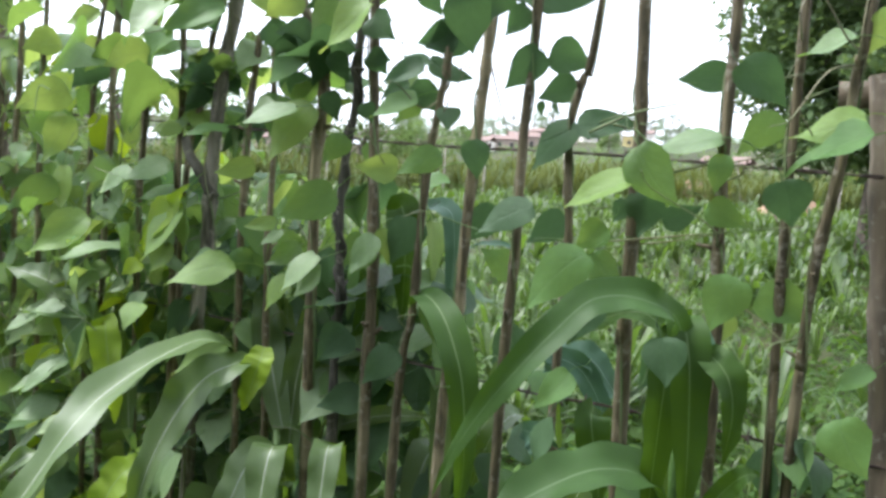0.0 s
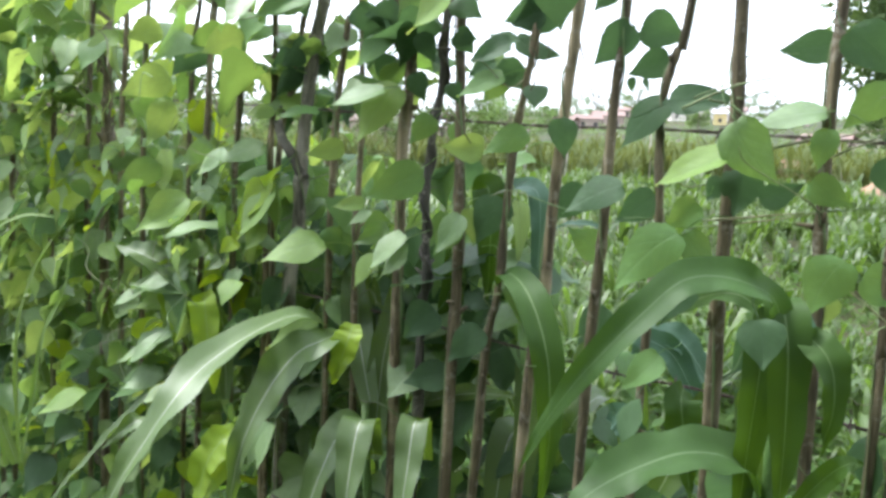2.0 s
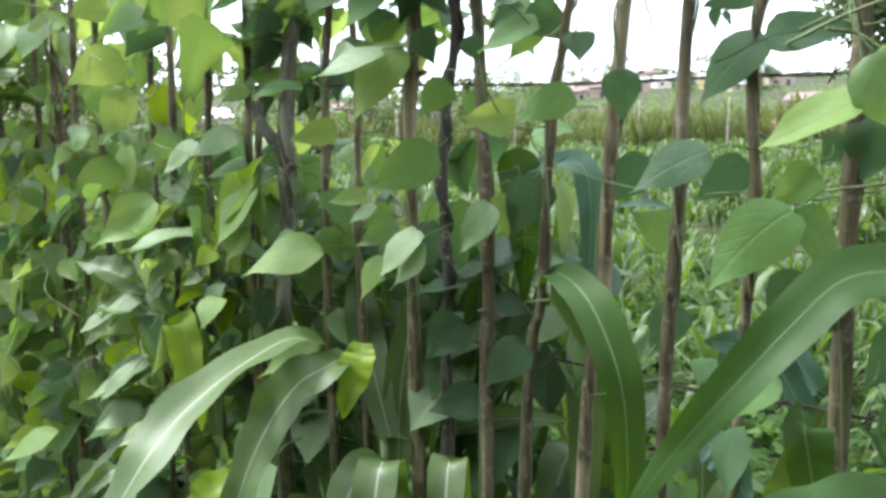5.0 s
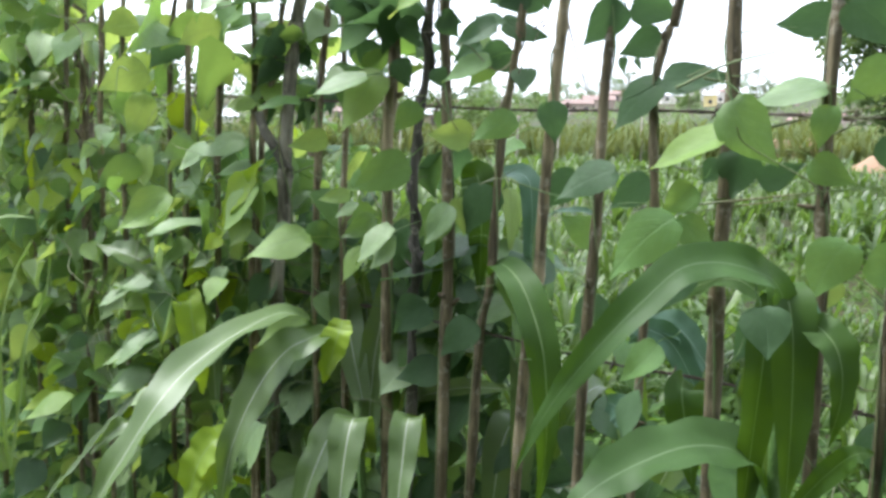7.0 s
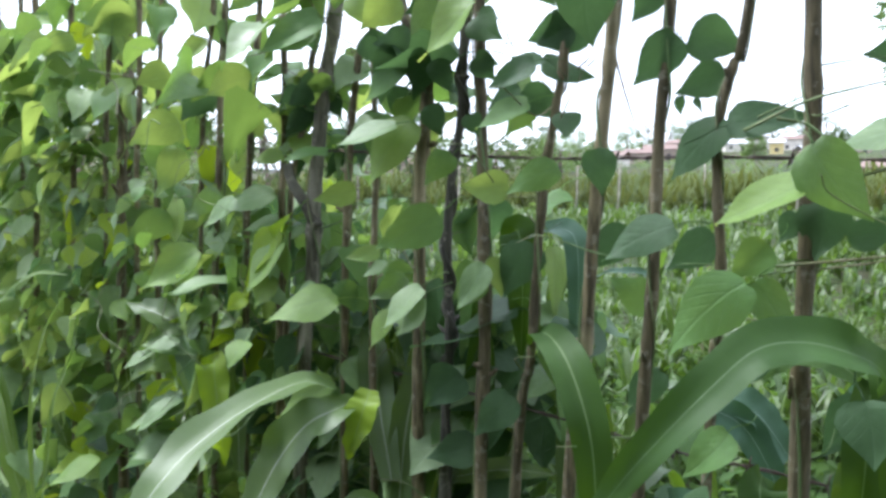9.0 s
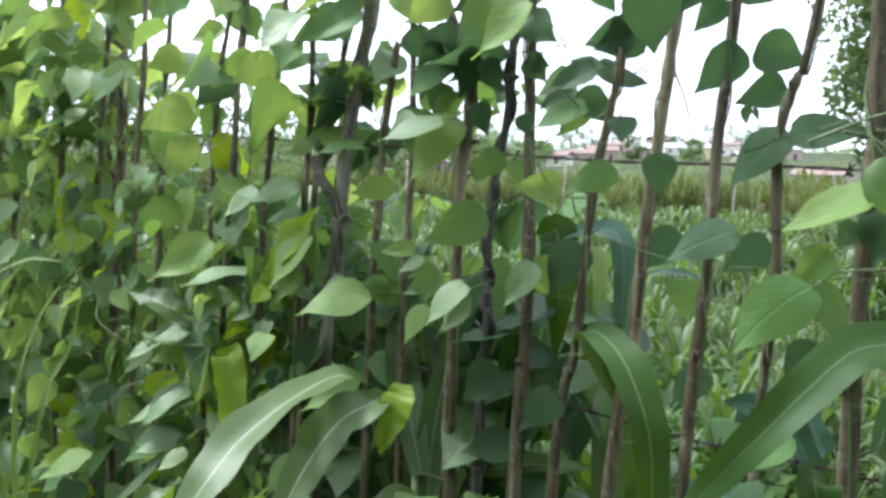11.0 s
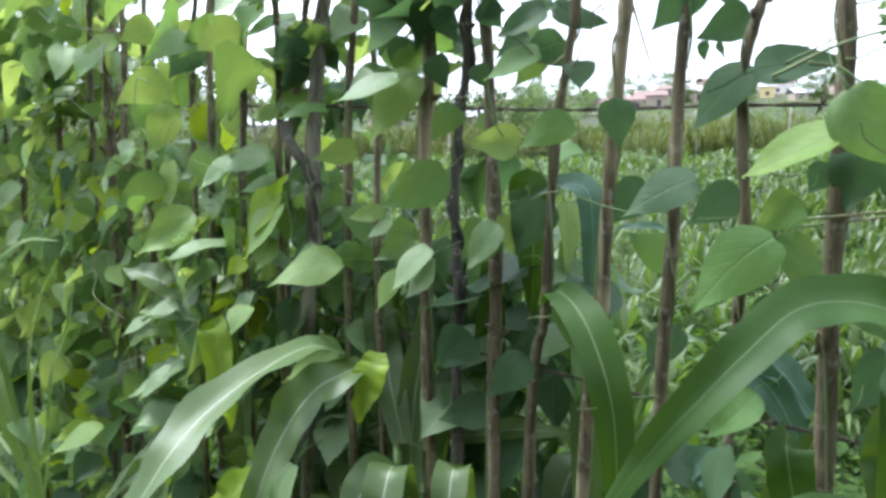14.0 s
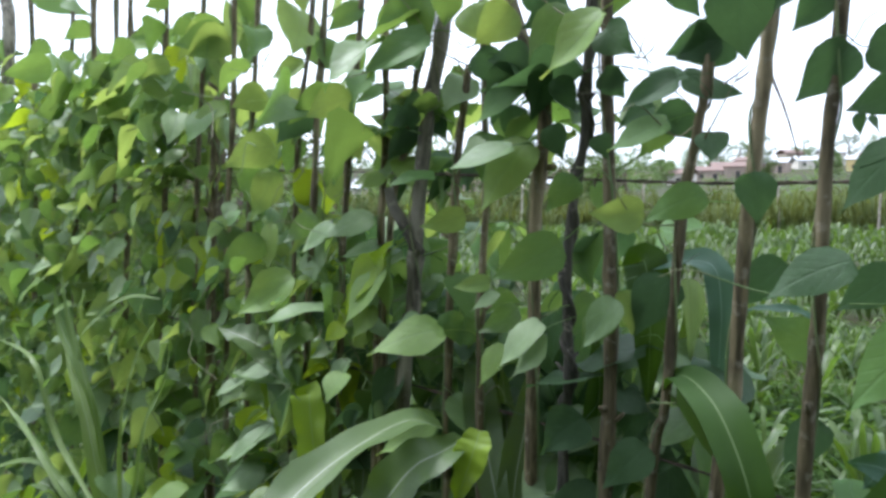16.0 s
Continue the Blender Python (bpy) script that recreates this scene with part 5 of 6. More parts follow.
blade(pa, MAIZE, 0.050, FACING, (-0.225, 1.134, 1.082), (-0.260, 1.185, 1.176), (-0.280, 1.217, 1.262), (-0.295, 1.236, 1.326))
blade(pa, MAIZE, 0.045, FACING, (-0.218, 1.130, 0.990), (-0.215, 1.163, 1.128), (-0.203, 1.179, 1.218), (-0.199, 1.188, 1.291))
blade(pb, MAIZE_SHADED, 0.051, STEEP, (-0.066, 1.189, 1.424), (-0.051, 1.159, 1.439), (-0.043, 1.144, 1.393), (-0.042, 1.143, 1.338), (-0.044, 1.144, 1.260))
blade(pb, MAIZE, 0.022, STEEP, (-0.001, 1.145, 1.263), (0.000, 1.133, 1.315), (0.004, 1.120, 1.378), (0.005, 1.120, 1.425))
blade(pb, MAIZE_BLUE, 0.011, FLAT, (0.051, 1.097, 1.384), (0.077, 1.072, 1.397), (0.108, 1.057, 1.398), (0.128, 1.047, 1.389))
blade(pb, MAIZE_BLUE, 0.030, FACING, (-0.059, 1.185, 1.424), (-0.011, 1.127, 1.442), (0.026, 1.086, 1.441), (0.035, 1.071, 1.399), (0.034, 1.071, 1.337), (0.031, 1.073, 1.279))
blade(pb, MAIZE, 0.036, FACING, (-0.249, 1.213, 1.004), (-0.253, 1.215, 1.128), (-0.262, 1.220, 1.303))
blade(pb, MAIZE, 0.050, FACING, (-0.221, 1.210, 1.008), (-0.238, 1.230, 1.142), (-0.250, 1.236, 1.274))
blade(pb, MAIZE, 0.030, FACING, (-0.168, 1.195, 1.064), (-0.074, 1.137, 1.111), (0.014, 1.081, 1.135))
blade(pb, MAIZE_SHADED, 0.045, STEEP, (-0.138, 1.213, 1.033), (-0.116, 1.191, 1.147), (-0.105, 1.175, 1.268), (-0.112, 1.167, 1.350))
blade(pc, MAIZE_BLUE, 0.035, FACING, (0.261, 0.992, 1.158), (0.221, 1.000, 1.234), (0.181, 1.009, 1.255), (0.150, 1.014, 1.257))
blade(pc, MAIZE, 0.050, FACING, (0.319, 0.873, 1.116), (0.295, 0.874, 1.211), (0.293, 0.875, 1.291))
blade(pc, MAIZE, 0.050, FACING, (0.206, 0.952, 1.069), (0.238, 0.958, 1.145), (0.264, 0.968, 1.219))
blade(pc, MAIZE_BLUE, 0.040, FACING, (0.266, 1.012, 1.205), (0.233, 1.017, 1.249), (0.195, 1.024, 1.257), (0.167, 1.028, 1.227))
blade(pd, MAIZE_YELLOW, 0.052, STEEP, (-0.581, 1.290, 1.173), (-0.573, 1.252, 1.205), (-0.560, 1.234, 1.154), (-0.550, 1.229, 1.083), (-0.551, 1.241, 1.033))
blade(pd, MAIZE, 0.030, STEEP, (-0.542, 1.270, 1.013), (-0.545, 1.272, 1.125), (-0.550, 1.263, 1.202))
blade(pd, MAIZE, 0.040, FACING, (-0.509, 1.310, 1.020), (-0.507, 1.331, 1.169), (-0.499, 1.338, 1.284))
blade(pe, MAIZE, 0.045, FACING, (-0.787, 1.337, 0.812), (-0.682, 1.262, 0.942), (-0.643, 1.153, 1.010), (-0.703, 1.127, 0.959))
blade(pe, MAIZE, 0.050, FACING, (-0.859, 1.462, 0.891), (-0.963, 1.537, 1.073), (-1.018, 1.598, 1.260))
blade(pe, MAIZE, 0.030, FLAT, (-0.738, 1.334, 0.991), (-0.802, 1.322, 0.915), (-0.901, 1.326, 0.808), (-0.959, 1.311, 0.737))


def hidden_maize(x, off, height, seed):
    """A maize plant deep in the row: upright and arching dark leaves round its stalk."""
    rnd = random.Random(seed)
    y = fence_y(x, off)
    plant = maize(x, y, height * 0.85, "dark green maize plant standing in the bean row", 0.01)
    for k in range(8):
        a = rnd.uniform(0, 6.28)
        d = Vector((math.cos(a), math.sin(a) * 0.6, 0))
        p = Vector((x, y, height * rnd.uniform(0.35, 0.98)))
        reach = rnd.uniform(0.14, 0.3)
        rise = rnd.uniform(0.05, 0.2)
        v, f, u = blade_data((p, p + d * reach * 0.4 + Vector((0, 0, rise)), p + d * reach * 0.85 + Vector((0, 0, rise * 0.9)), p + d * reach * 1.15 + Vector((0, 0, -rnd.uniform(0.05, 0.3)))),
                             rnd.uniform(0.04, 0.065), 0.3, 0.06, seed * 9 + k, 18, rnd.uniform(-0.4, 0.4))
        part("blade", mesh("blade", v, f, MAIZE, u), plant)


for k, (x, off, height) in enumerate(((-0.42, -0.16, 1.18), (-0.28, -0.2, 1.12), (-0.06, -0.22, 1.15), (0.06, -0.2, 1.02), (0.2, -0.24, 0.92), (0.34, -0.2, 0.9), (0.48, -0.22, 0.86), (-0.7, -0.18, 1.1), (-1.0, -0.15, 1.1), (-1.5, 0.12, 0.8))):
    hidden_maize(x, off, height, 300 + k)

# ---- young maize field and weeds ----


def thin_blade(points, width, count=6):
    line = spline(points, count)
    vs, fs, us = [], [], []
    side = Vector((points[-1][1] - points[0][1], -(points[-1][0] - points[0][0]), 0)).normalized()
    for i, p in enumerate(line):
        u = i / (count - 1)
        h = 0.5 * width * (0.5 + min(0.5, 1.5 * u)) * (1 - max(0, (u - 0.4) / 0.6) ** 1.7) + 0.001
        vs += [p - side * h + Vector((0, 0, h * 0.3)), p, p + side * h + Vector((0, 0, h * 0.3))]
        us += [(u, 0.05), (u, 0.5), (u, 0.95)]
    for i in range(count - 1):
        for j in range(2):
            a = i * 3 + j
            fs.append((a, a + 1, a + 4, a + 3))
    return vs, fs, us


def young_blades(seed, blades, count, wide=1.0):
    rnd = random.Random(seed)
    bits = []
    for k in range(blades):
        a = rnd.uniform(0, 2 * math.pi)
        d = Vector((math.cos(a), math.sin(a), 0))
        reach, rise = rnd.uniform(0.2, 0.5), rnd.uniform(0.3, 1.0)
        z0 = rnd.uniform(0.0, 0.45)
        fall = rnd.uniform(-0.1, 0.45)
        bits.append(thin_blade(((0, 0, z0), tuple(d * reach * 0.4 + Vector((0, 0, z0 + (rise - z0) * 0.75))), tuple(d * reach * 0.75 + Vector((0, 0, rise))), tuple(d * reach * 1.15 + Vector((0, 0, rise - fall)))), rnd.uniform(0.035, 0.085) * wide, count))
    return bits


def young_plant(seed, blades, count, wide=1.0):
    return bundle(young_blades(seed, blades, count, wide))


def scatter(name, variants, places, mat, uv=True):
    """One mesh of many copies: places are rows of x, y, z, turn, size, variant."""
    store = [(np.array([tuple(p) for p in v]), np.array([q for q in f], dtype=np.int64), np.array(u)) for v, f, u in variants]
    vs, fs, us, k = [], [], [], 0
    for x, y, z, turn, size, which in places:
        v, f, u = store[which]
        c, s = math.cos(turn), math.sin(turn)
        w = (v @ np.array([[c, s, 0], [-s, c, 0], [0, 0, 1]])) * size + (x, y, z)
        vs.append(w), fs.append(f + k), us.append(u)
        k += len(v)
    vs, fs, us = np.concatenate(vs), np.concatenate(fs), np.concatenate(us)
    me = bpy.data.meshes.new(name)
    me.from_pydata(vs.tolist(), [], fs.tolist())
    layer = me.uv_layers.new(name="leaf")
    layer.data.foreach_set("uv", us[fs.ravel()].astype(np.float32).ravel())
    me.polygons.foreach_set("use_smooth", [True] * len(me.polygons))
    me.materials.append(mat)
    me.update()
    return new(name, me)


rnd = random.Random(8)


def spots(count, r0, r1, a0, a1, low, high, kinds):
    out = []
    for _ in range(count):
        r = math.sqrt(rnd.uniform(r0 * r0, r1 * r1))
        a = radians(rnd.uniform(a0, a1))
        x, y = r * math.sin(a), r * math.cos(a)
        if y < fence_y(x) + 0.55:
            continue
        s = rnd.uniform(low, high) * (0.75 + 0.5 * noise.noise(Vector((x * 0.6, y * 0.6, 5))) + 0.2)
        out.append((x, y, ground_height(x, y) - 0.01, rnd.uniform(0, 6.28), s, rnd.choice(kinds)))
    return out


near_kinds = [young_plant(100 + i, 15, 6) for i in range(7)]
far_kinds = [young_plant(200 + i, 8, 5, 1.7) for i in range(5)]
near_spots = sorted(spots(600, 3.3, 9, -65, 50, 0.32, 0.62, range(7)), key=lambda q: q[0] * q[0] + q[1] * q[1])
blade_meshes = [[mesh("blade", *bit[:2], FIELD_ONE, bit[2]) for bit in young_blades(100 + i, 15, 6)] for i in range(7)]
for x, y, z, turn, size, which in near_spots[:90]:
    plant = tagged(new("young_maize_plant"), "young maize plant with arching bright green leaves in the field", "maize", "young maize plants in the field")
    plant.matrix_basis = pose(x, y, z, 0, 0, math.degrees(turn)) @ Matrix.Diagonal((size, size, size, 1))
    for me in blade_meshes[which]:
        part("blade", me, plant)
ob = scatter("young_maize", near_kinds, near_spots[90:], FIELD)
tagged(ob, "dense bright green young maize standing in the field", "maize", kind="stuff")
ob = scatter("young_maize", far_kinds, spots(1900, 9, 20, -60, 50, 0.45, 0.75, range(5)), FIELD)
tagged(ob, "light green young maize further out in the field", "maize", kind="stuff")
ob = scatter("young_maize", far_kinds, spots(3000, 20, 36, -55, 45, 0.5, 0.9, range(5)), FIELD)
tagged(ob, "pale green young maize at the far end of the field", "maize", kind="stuff")


def weed_clump(seed):
    rnd = random.Random(seed)
    bits = []
    for _ in range(9):
        a, r = rnd.uniform(0, 6.28), rnd.uniform(0.0, 0.5)
        m = pose(r * math.cos(a), r * math.sin(a), rnd.uniform(0.1, 0.9), rnd.uniform(-40, 40), rnd.uniform(-40, 40), rnd.uniform(0, 360))
        L = rnd.uniform(0.2, 0.42)
        p = [m @ Vector(q) for q in ((0, 0, 0), (-0.3 * L, 0.45 * L, 0.06 * L), (0, L, -0.1 * L), (0.3 * L, 0.45 * L, 0.06 * L))]
        bits.append((p, [(0, 1, 2), (0, 2, 3)], [(0, 0.5), (0.5, 0.05), (1, 0.5), (0.5, 0.95)]))
    return bundle(bits)


weed_kinds = [weed_clump(60 + i) for i in range(6)]
ob = scatter("weeds", weed_kinds, [(x, y, z, t, s * 0.42, k % 6) for x, y, z, t, s, k in spots(3600, 1.3, 11, -65, 50, 0.25, 0.8, range(6))], WEED)
tagged(ob, "low green weeds between the field plants", "weeds", kind="stuff")
ob = scatter("weeds", weed_kinds, [(x, y, z, t, s * 0.24, k % 6) for x, y, z, t, s, k in spots(9000, 1.3, 6.5, -62, 48, 0.3, 0.8, range(6))], WEED)
tagged(ob, "small dark green ground weeds behind the fence", "weeds", kind="stuff")
under = []
for _ in range(900):
    x = rnd.uniform(-3.2, 1.0)
    under.append((x, fence_y(x, rnd.uniform(-0.7, 0.5)), 0.0, rnd.uniform(0, 6.28), rnd.uniform(0.1, 0.32), rnd.randrange(6)))
tagged(scatter("weeds", weed_kinds, under, WEED), "low weeds at the foot of the bean fence", "weeds", kind="stuff")

# ---- trees, bushes, far fence, houses ----


def crown_data(seed, count, clusters, spread, leaf_size):
    """Many small folded leaves gathered in clumps round the ends of limbs."""
    rnd = random.Random(seed)
    bits = []
    for c in clusters:
        for _ in range(count):
            d = Vector((rnd.gauss(0, 1), rnd.gauss(0, 1), rnd.gauss(0, 0.75)))
            d *= min(1.0, 1.5 / d.length)
            p = Vector(c) + d * spread * 0.5
            m = Matrix.Translation(p) @ pose(0, 0, 0, rnd.gauss(-20, 35), rnd.gauss(0, 35), rnd.uniform(0, 360))
            L = leaf_size * rnd.uniform(0.6, 1.3)
            q = [m @ Vector(k) for k in ((0, 0, 0), (-0.28 * L, 0.45 * L, 0.08 * L), (0, L, -0.12 * L), (0.28 * L, 0.45 * L, 0.08 * L))]
            bits.append((q, [(0, 1, 2), (0, 2, 3)], [(0, 0.5), (0.5, 0.05), (1, 0.5), (0.5, 0.95)]))
    return bundle(bits)


def tree(x, y, height, spread, mat, label, seed, leaf_size=0.16, count=120, clumps=60, low=0.25, name="tree", group="", z0=0.0):
    rnd = random.Random(seed)
    base = tagged(new(name), label, name, group)
    trunk = spline(((x, y, z0 - 0.1), (x + 0.1, y, z0 + height * 0.3), (x - 0.1, y + 0.1, z0 + height * 0.65), (x, y, z0 + height * 0.9)), 14)
    r = height * 0.028
    bits = [tube(trunk, [r * (1.2 - 1.0 * i / 13) for i in range(14)], 9, 0.08, seed)]
    centres = []
    for k in range(clumps):
        a, e, q = rnd.uniform(0, 6.28), rnd.uniform(-0.9, 1.0), rnd.uniform(0.45, 1.0)
        c = Vector((x + math.cos(a) * spread * q * math.sqrt(max(0.05, 1 - e * e)), y + math.sin(a) * spread * q * math.sqrt(max(0.05, 1 - e * e)), z0 + height * (low + 1) / 2 + e * height * (1 - low) / 2))
        centres.append(c)
        if k % 4 == 0:
            s = trunk[rnd.randrange(5, 13)]
            bits.append(tube(spline((s, s.lerp(c, 0.5) + Vector((0, 0, -0.1 * spread)), c), 7), [r * 0.4 * (1 - 0.8 * i / 6) for i in range(7)], 6, 0.05, k))
    v, f, u = bundle(bits)
    part("trunk", mesh("trunk", v, f, TRUNK), base)
    v, f, u = crown_data(seed + 1, count, centres, spread * 0.34, leaf_size)
    part("crown", mesh("crown", v, f, mat, u), base)
    return base


tree(6.9, 12.9, 8.5, 2.7, TREE, "large dark green leafy tree standing at the field's edge", 5, 0.15, 640, 150, 0.2)
tree(10.5, 15.5, 9.5, 3.4, TREE, "tall dark tree behind the field's edge", 6, 0.19, 420, 100, 0.12)
tree(6.2, 9.6, 2.6, 1.0, BUSH, "yellow-green bush under the tree", 7, 0.12, 80, 26, 0.1, "bush", "bushes at the field's edge")
tree(7.4, 8.8, 2.4, 0.9, DRY, "dry yellow and brown bush at the field's edge", 9, 0.12, 70, 22, 0.05, "bush", "bushes at the field's edge")
for k, (a, r, h) in enumerate(((-62, 17, 4.0), (-54, 19, 4.6), (-47, 18, 4.2), (-40, 22, 4.9), (-34, 25, 4.8), (-27, 34, 5.0), (-20, 38, 4.8), (-14, 40, 4.2), (-9, 42, 4.6), (-4, 44, 4.4))):
    tree(r * math.sin(radians(a)), r * math.cos(radians(a)), h, h * 0.62, BUSH if k % 3 else TREE, "green bush standing along the field's edge", 20 + k, 0.22, 60, 30, 0.05, "bush", "bushes at the field's edge")

scrub_kinds = [weed_clump(90 + i) for i in range(6)]
rows = []
for _ in range(14000):
    a, r = radians(rnd.uniform(-60, 48)), rnd.uniform(37, 75)
    x, y = r * math.sin(a), r * math.cos(a)
    rows.append((x, y, ground_height(x, y), rnd.uniform(0, 6.28), rnd.uniform(0.5, 1.25), rnd.randrange(6)))
tagged(scatter("scrub", scrub_kinds, rows, BUSH), "brownish green scrub beyond the field", "scrub", kind="stuff")
rows = []
for _ in range(5200):
    a, r = radians(rnd.uniform(-70, 60)), rnd.uniform(80, 252)
    x, y = r * math.sin(a), r * math.cos(a)
    if noise.noise(Vector((x * 0.03, y * 0.03, 9))) < -0.05:
        continue
    rows.append((x, y, hill_z(x, y) - 0.3, rnd.uniform(0, 6.28), rnd.uniform(0.9, 2.4), rnd.randrange(6)))
for _ in range(3600):
    a, r = radians(rnd.uniform(-70, 60)), rnd.uniform(226, 252)
    x, y = r * math.sin(a), r * math.cos(a)
    crest = noise.noise(Vector((a * 14, 0.5, 3))) + 0.5 * noise.noise(Vector((a * 45, 0.5, 8)))
    rows.append((x, y, hill_z(x, y) - 0.6 + max(0.3, 0.8 + crest * 3.0) * rnd.random(), rnd.uniform(0, 6.28), rnd.uniform(1.2, 2.6), rnd.randrange(6)))
tagged(scatter("far_trees", scrub_kinds, rows, TREE), "dark far trees scattered over the hillside", "trees", kind="stuff")

grass_kinds = [young_plant(500 + i, 9, 4, 0.8) for i in range(5)]
rows = []
for _ in range(3000):
    a, r = radians(rnd.uniform(-58, 46)), rnd.uniform(34, 50)
    x, y = r * math.sin(a), r * math.cos(a)
    tall = 2.0 + 0.8 * noise.noise(Vector((x * 0.25, y * 0.25, 4))) + 0.03 * (r - 36)
    rows.append((x, y, ground_height(x, y) - 0.05, rnd.uniform(0, 6.28), tall * rnd.uniform(0.75, 1.15), rnd.randrange(5)))
tagged(scatter("tall_grass", grass_kinds, rows, TALL), "rank olive green and brown grass along the field's far edge", "grass", kind="stuff")


def earth_bank(a, r, wide, deep, high, label, seed):
    """A low uneven heap of bare earth."""
    vs, fs = [], []
    cx, cy = r * math.sin(radians(a)), r * math.cos(radians(a))
    for i in range(23):
        for j in range(13):
            u, w = i / 11 - 1, j / 6 - 1
            d = max(0.0, 1 - (u * u + w * w)) ** 0.6
            x, y = cx + u * wide, cy + w * deep
            vs.append((x, y, ground_height(x, y) - 0.2 + d * high * (0.9 + 0.35 * noise.noise(Vector((x * 0.9, y * 0.9, seed))))))
    for i in range(22):
        for j in range(12):
            k = i * 13 + j
            fs.append((k, k + 13, k + 14, k + 1))
    tagged(new("earth_bank", mesh("earth_bank", vs, fs, EARTH)), label, "earth bank", "earth banks by the field")


earth_bank(17.5, 38, 2.6, 1.6, 1.9, "bare orange-brown earth bank beyond the field", 2)
earth_bank(22.8, 30, 1.5, 1.2, 1.3, "low heap of bare red-brown earth at the field's edge", 7)

far_fence_post = None
for k, (a, lean) in enumerate(((-2.9, 2), (0.2, 5), (6.6, 1), (12.8, -2), (20.0, 12), (-12, 0), (26, -3), (-20, 2), (-28, -2))):
    x, y = 34 * math.sin(radians(a)), 34 * math.cos(radians(a))
    m = pose(x, y, 0, 0, lean, 40 * k)
    if far_fence_post is None:
        v, f, u = tube(spline(((0, 0, -0.1), (0.02, 0, 1.1), (-0.01, 0.02, 2.5)), 9), [0.055, 0.052, 0.052, 0.05, 0.048, 0.048, 0.045, 0.043, 0.04], 8, 0.06)
        far_fence_post = tagged(new("far_fence_post", mesh("far_fence_post", v, f, GREYPOST)), "pale grey wooden post of a distant field fence", "post", "posts of the far fence")
        far_fence_post.matrix_basis = m
    else:
        copy_thing(far_fence_post, m)


def house(a, r, w, d, h, wall_mat, roof_mat, label, turn=0.0, sink=0.0):
    x, y = r * math.sin(radians(a)), r * math.cos(radians(a))
    home = tagged(new("house"), label, "house", "houses on the hillside")
    home.matrix_basis = pose(x, y, hill_z(x, y) - 0.4 - sink, 0, 0, -a + turn) @ Matrix.Scale(0.85, 4)
    v, f, u = box(-w / 2, -d / 2, -1.5, w / 2, d / 2, h)
    walls = part("wall", mesh("wall", v, f, wall_mat, smooth=False), home)
    e = 0.5
    rv = [(-w / 2 - e, -d / 2 - e, h - 0.1), (w / 2 + e, -d / 2 - e, h - 0.1), (w / 2 + e, d / 2 + e, h - 0.1), (-w / 2 - e, d / 2 + e, h - 0.1), (-w / 2 - e, 0, h + d * 0.22), (w / 2 + e, 0, h + d * 0.22)]
    rv += [(p[0], p[1], p[2] + 0.15) for p in rv]
    rf = [(0, 1, 5, 4), (2, 3, 4, 5), (6, 10, 11, 7), (8, 11, 10, 9), (0, 6, 7, 1), (2, 8, 9, 3), (0, 4, 10, 6), (4, 3, 9, 10), (1, 7, 11, 5), (5, 11, 8, 2)]
    part("roof", mesh("roof", rv, rf, roof_mat, smooth=False), home)
    for k in range(max(1, int(w / 3))):
        cx = -w / 2 + w * (k + 0.5) / max(1, int(w / 3))
        tall = k == 1
        v, f, u = box(cx - 0.5, -d / 2 - 0.06, 0.0 if tall else 0.9, cx + 0.5, -d / 2 + 0.02, 2.0)
        part("door" if tall else "window", mesh("opening", v, f, DARK, smooth=False), walls, "dark open doorway" if tall else "dark window opening")
    return home


house(1.7, 165, 6.5, 5, 2.8, BRICK, RED_ROOF, "orange brick house with a rusty roof on the hillside", 12)
house(4.6, 225, 7, 6, 2.6, BRICK, RED_ROOF, "low brick house with a reddish roof on the hillside", -28)
house(8.4, 205, 7, 6, 2.6, PALE_WALL, SHEET_ROOF, "pale house with a metal sheet roof on the hillside", 20)
house(11.3, 190, 3.5, 4, 3.4, YELLOW_WALL, SHEET_ROOF, "small yellow house on the hillside", 0)
house(13.6, 170, 6, 5, 2.2, BRICK, SHEET_ROOF, "brick house with a metal roof on the hillside", 25)
house(-2.2, 235, 6, 5, 2.4, PALE_WALL, SHEET_ROOF, "pale walled house with a shiny sheet roof", -14)
house(-10.5, 120, 7, 5, 2.4, BRICK, SHEET_ROOF, "long brick house behind the field", 18)
house(-26.8, 62, 4.5, 4, 2.9, PALE_WALL, SHEET_ROOF, "small pale house with a dark window beyond the field", 10)
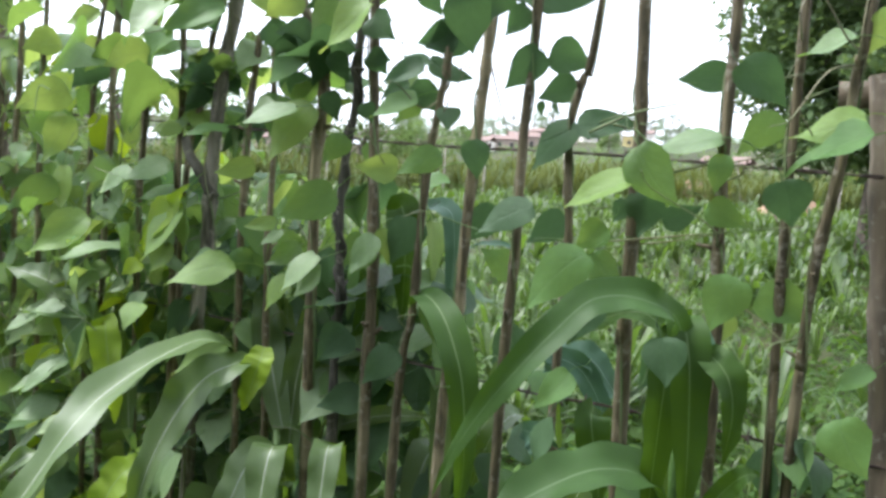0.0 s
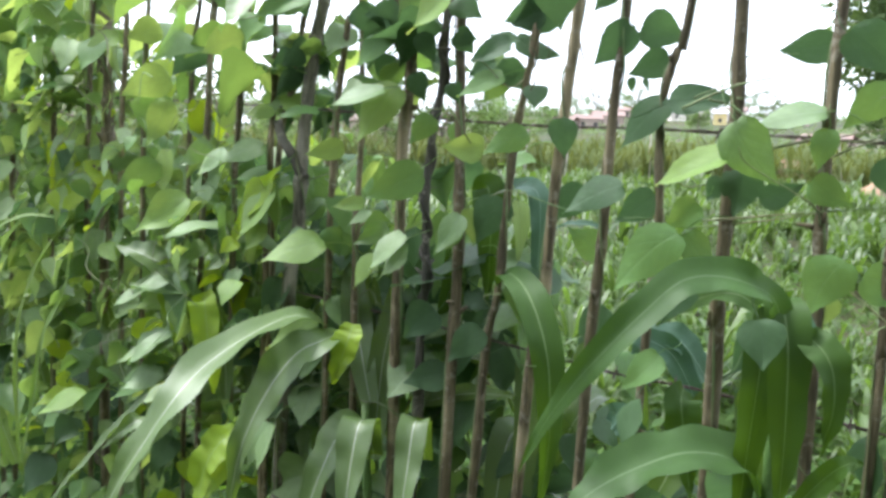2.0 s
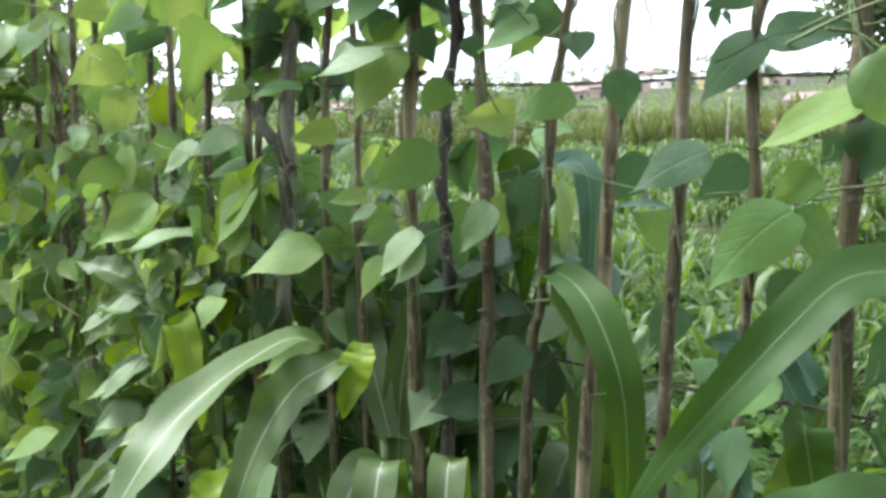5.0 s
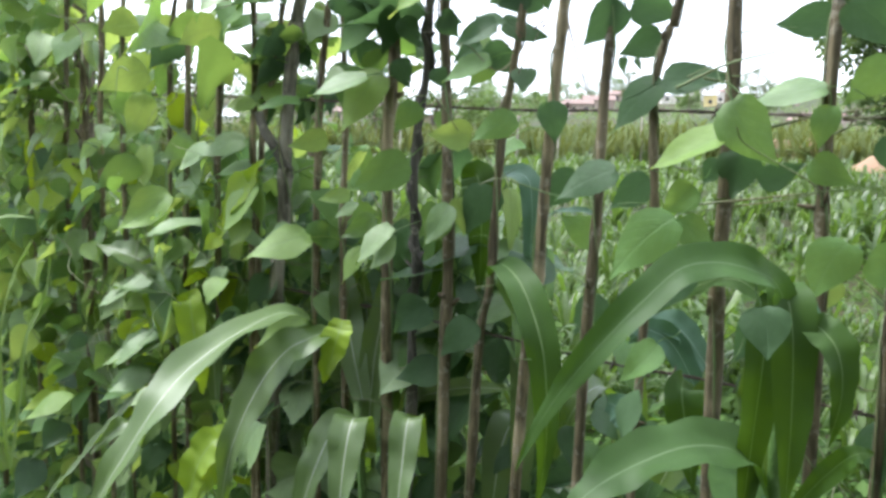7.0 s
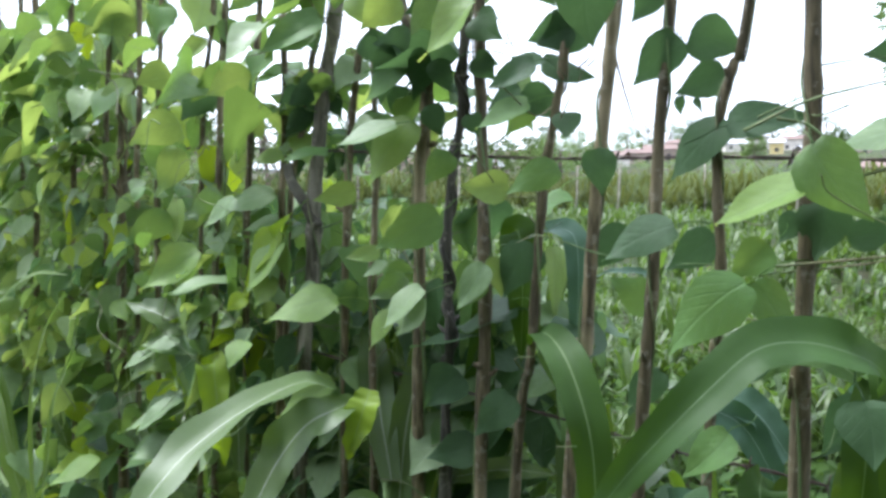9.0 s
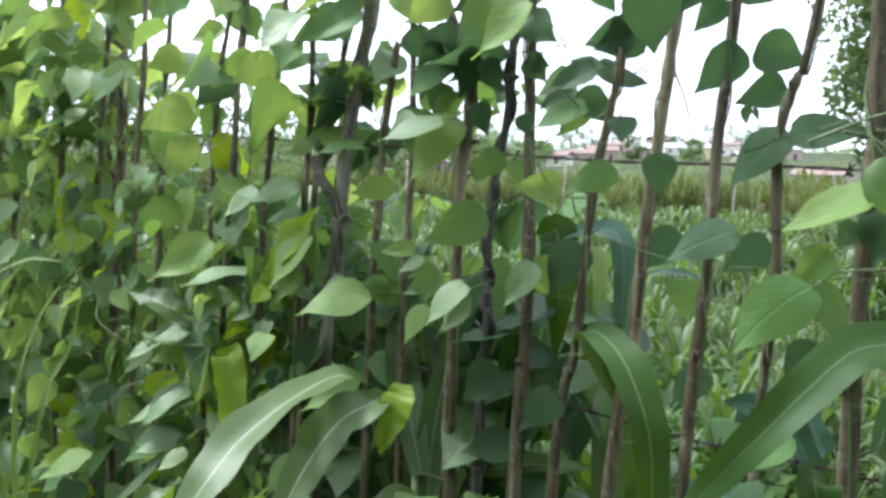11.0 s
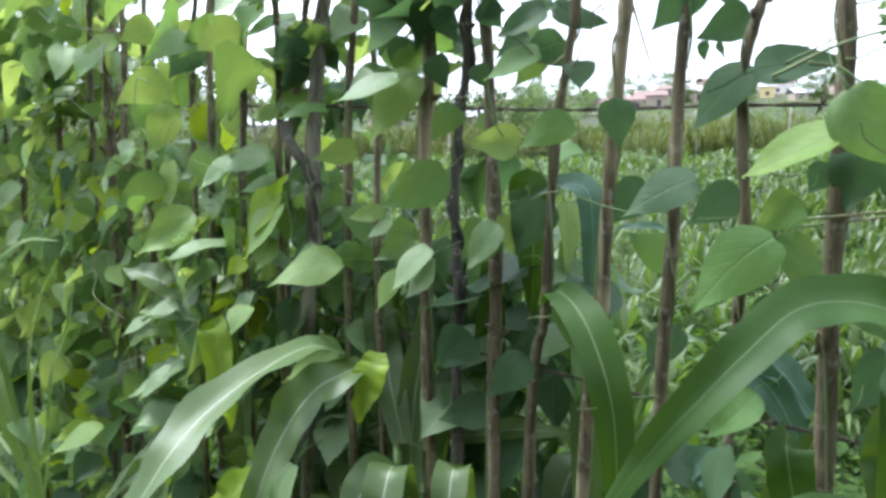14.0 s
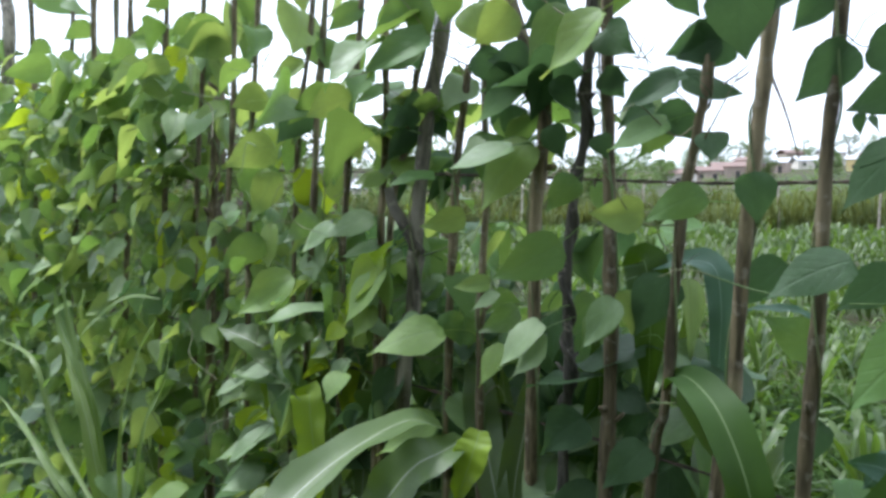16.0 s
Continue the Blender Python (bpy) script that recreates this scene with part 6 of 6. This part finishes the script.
house(18.5, 110, 7, 5, 1.9, BRICK, RED_ROOF, "low red house beyond the field", -15)
house(0.0, 150, 5, 5, 3.0, PALE_WALL, RED_ROOF, "pale house with a rusty roof among the trees", -20)
house(3.2, 175, 8, 6, 3.2, BRICK, RED_ROOF, "long orange brick house with a reddish roof", 8)
house(6.4, 190, 7, 6, 3.0, BRICK, SHEET_ROOF, "brick house with a grey sheet roof", -12)
house(9.9, 225, 7, 6, 4.4, PALE_WALL, SHEET_ROOF, "tall pale house on the crest of the hill", 16)
house(7.3, 235, 6, 6, 4.0, BRICK, RED_ROOF, "brick house on the crest of the hill", 30)
house(12.4, 215, 6, 5, 3.8, PALE_WALL, RED_ROOF, "pale house with a red roof on the hillside", -8)
house(-4.4, 200, 7, 6, 3.2, BRICK, SHEET_ROOF, "brick house with a shiny roof on the hillside", 12)
house(-7.6, 185, 6, 5, 3.0, PALE_WALL, RED_ROOF, "pale house half hidden behind far trees", -25)
house(16.2, 200, 7, 6, 3.4, BRICK, SHEET_ROOF, "brick house with a sheet roof behind the trees", 14)
house(-17.0, 130, 6, 5, 2.4, BRICK, RED_ROOF, "reddish house half hidden by bushes", 35)
for k, (a, r, h) in enumerate(((-6.5, 110, 6.0), (-4.8, 125, 6.5), (-8.8, 130, 6.0), (-1.5, 150, 5.0), (5.6, 170, 5.5), (9.8, 160, 5.0), (15.0, 150, 6.0), (-13.5, 100, 6.0), (-22, 90, 6.5), (-31, 80, 7.0), (-38, 70, 7.5), (0.8, 225, 8.0), (2.4, 240, 8.5), (4.0, 235, 7.5), (5.4, 240, 8.5), (8.2, 238, 7.0), (11.0, 236, 8.0), (12.9, 232, 8.5), (14.4, 225, 8.0), (-3.2, 232, 8.0), (-5.6, 228, 8.5))):
    x, y = r * math.sin(radians(a)), r * math.cos(radians(a))
    tree(x, y, h, h * 0.55, TREE if k % 2 else BUSH, "far green tree on the hillside", 400 + k, 0.5, 40, 30, 0.1, "tree", "far trees", hill_z(x, y))
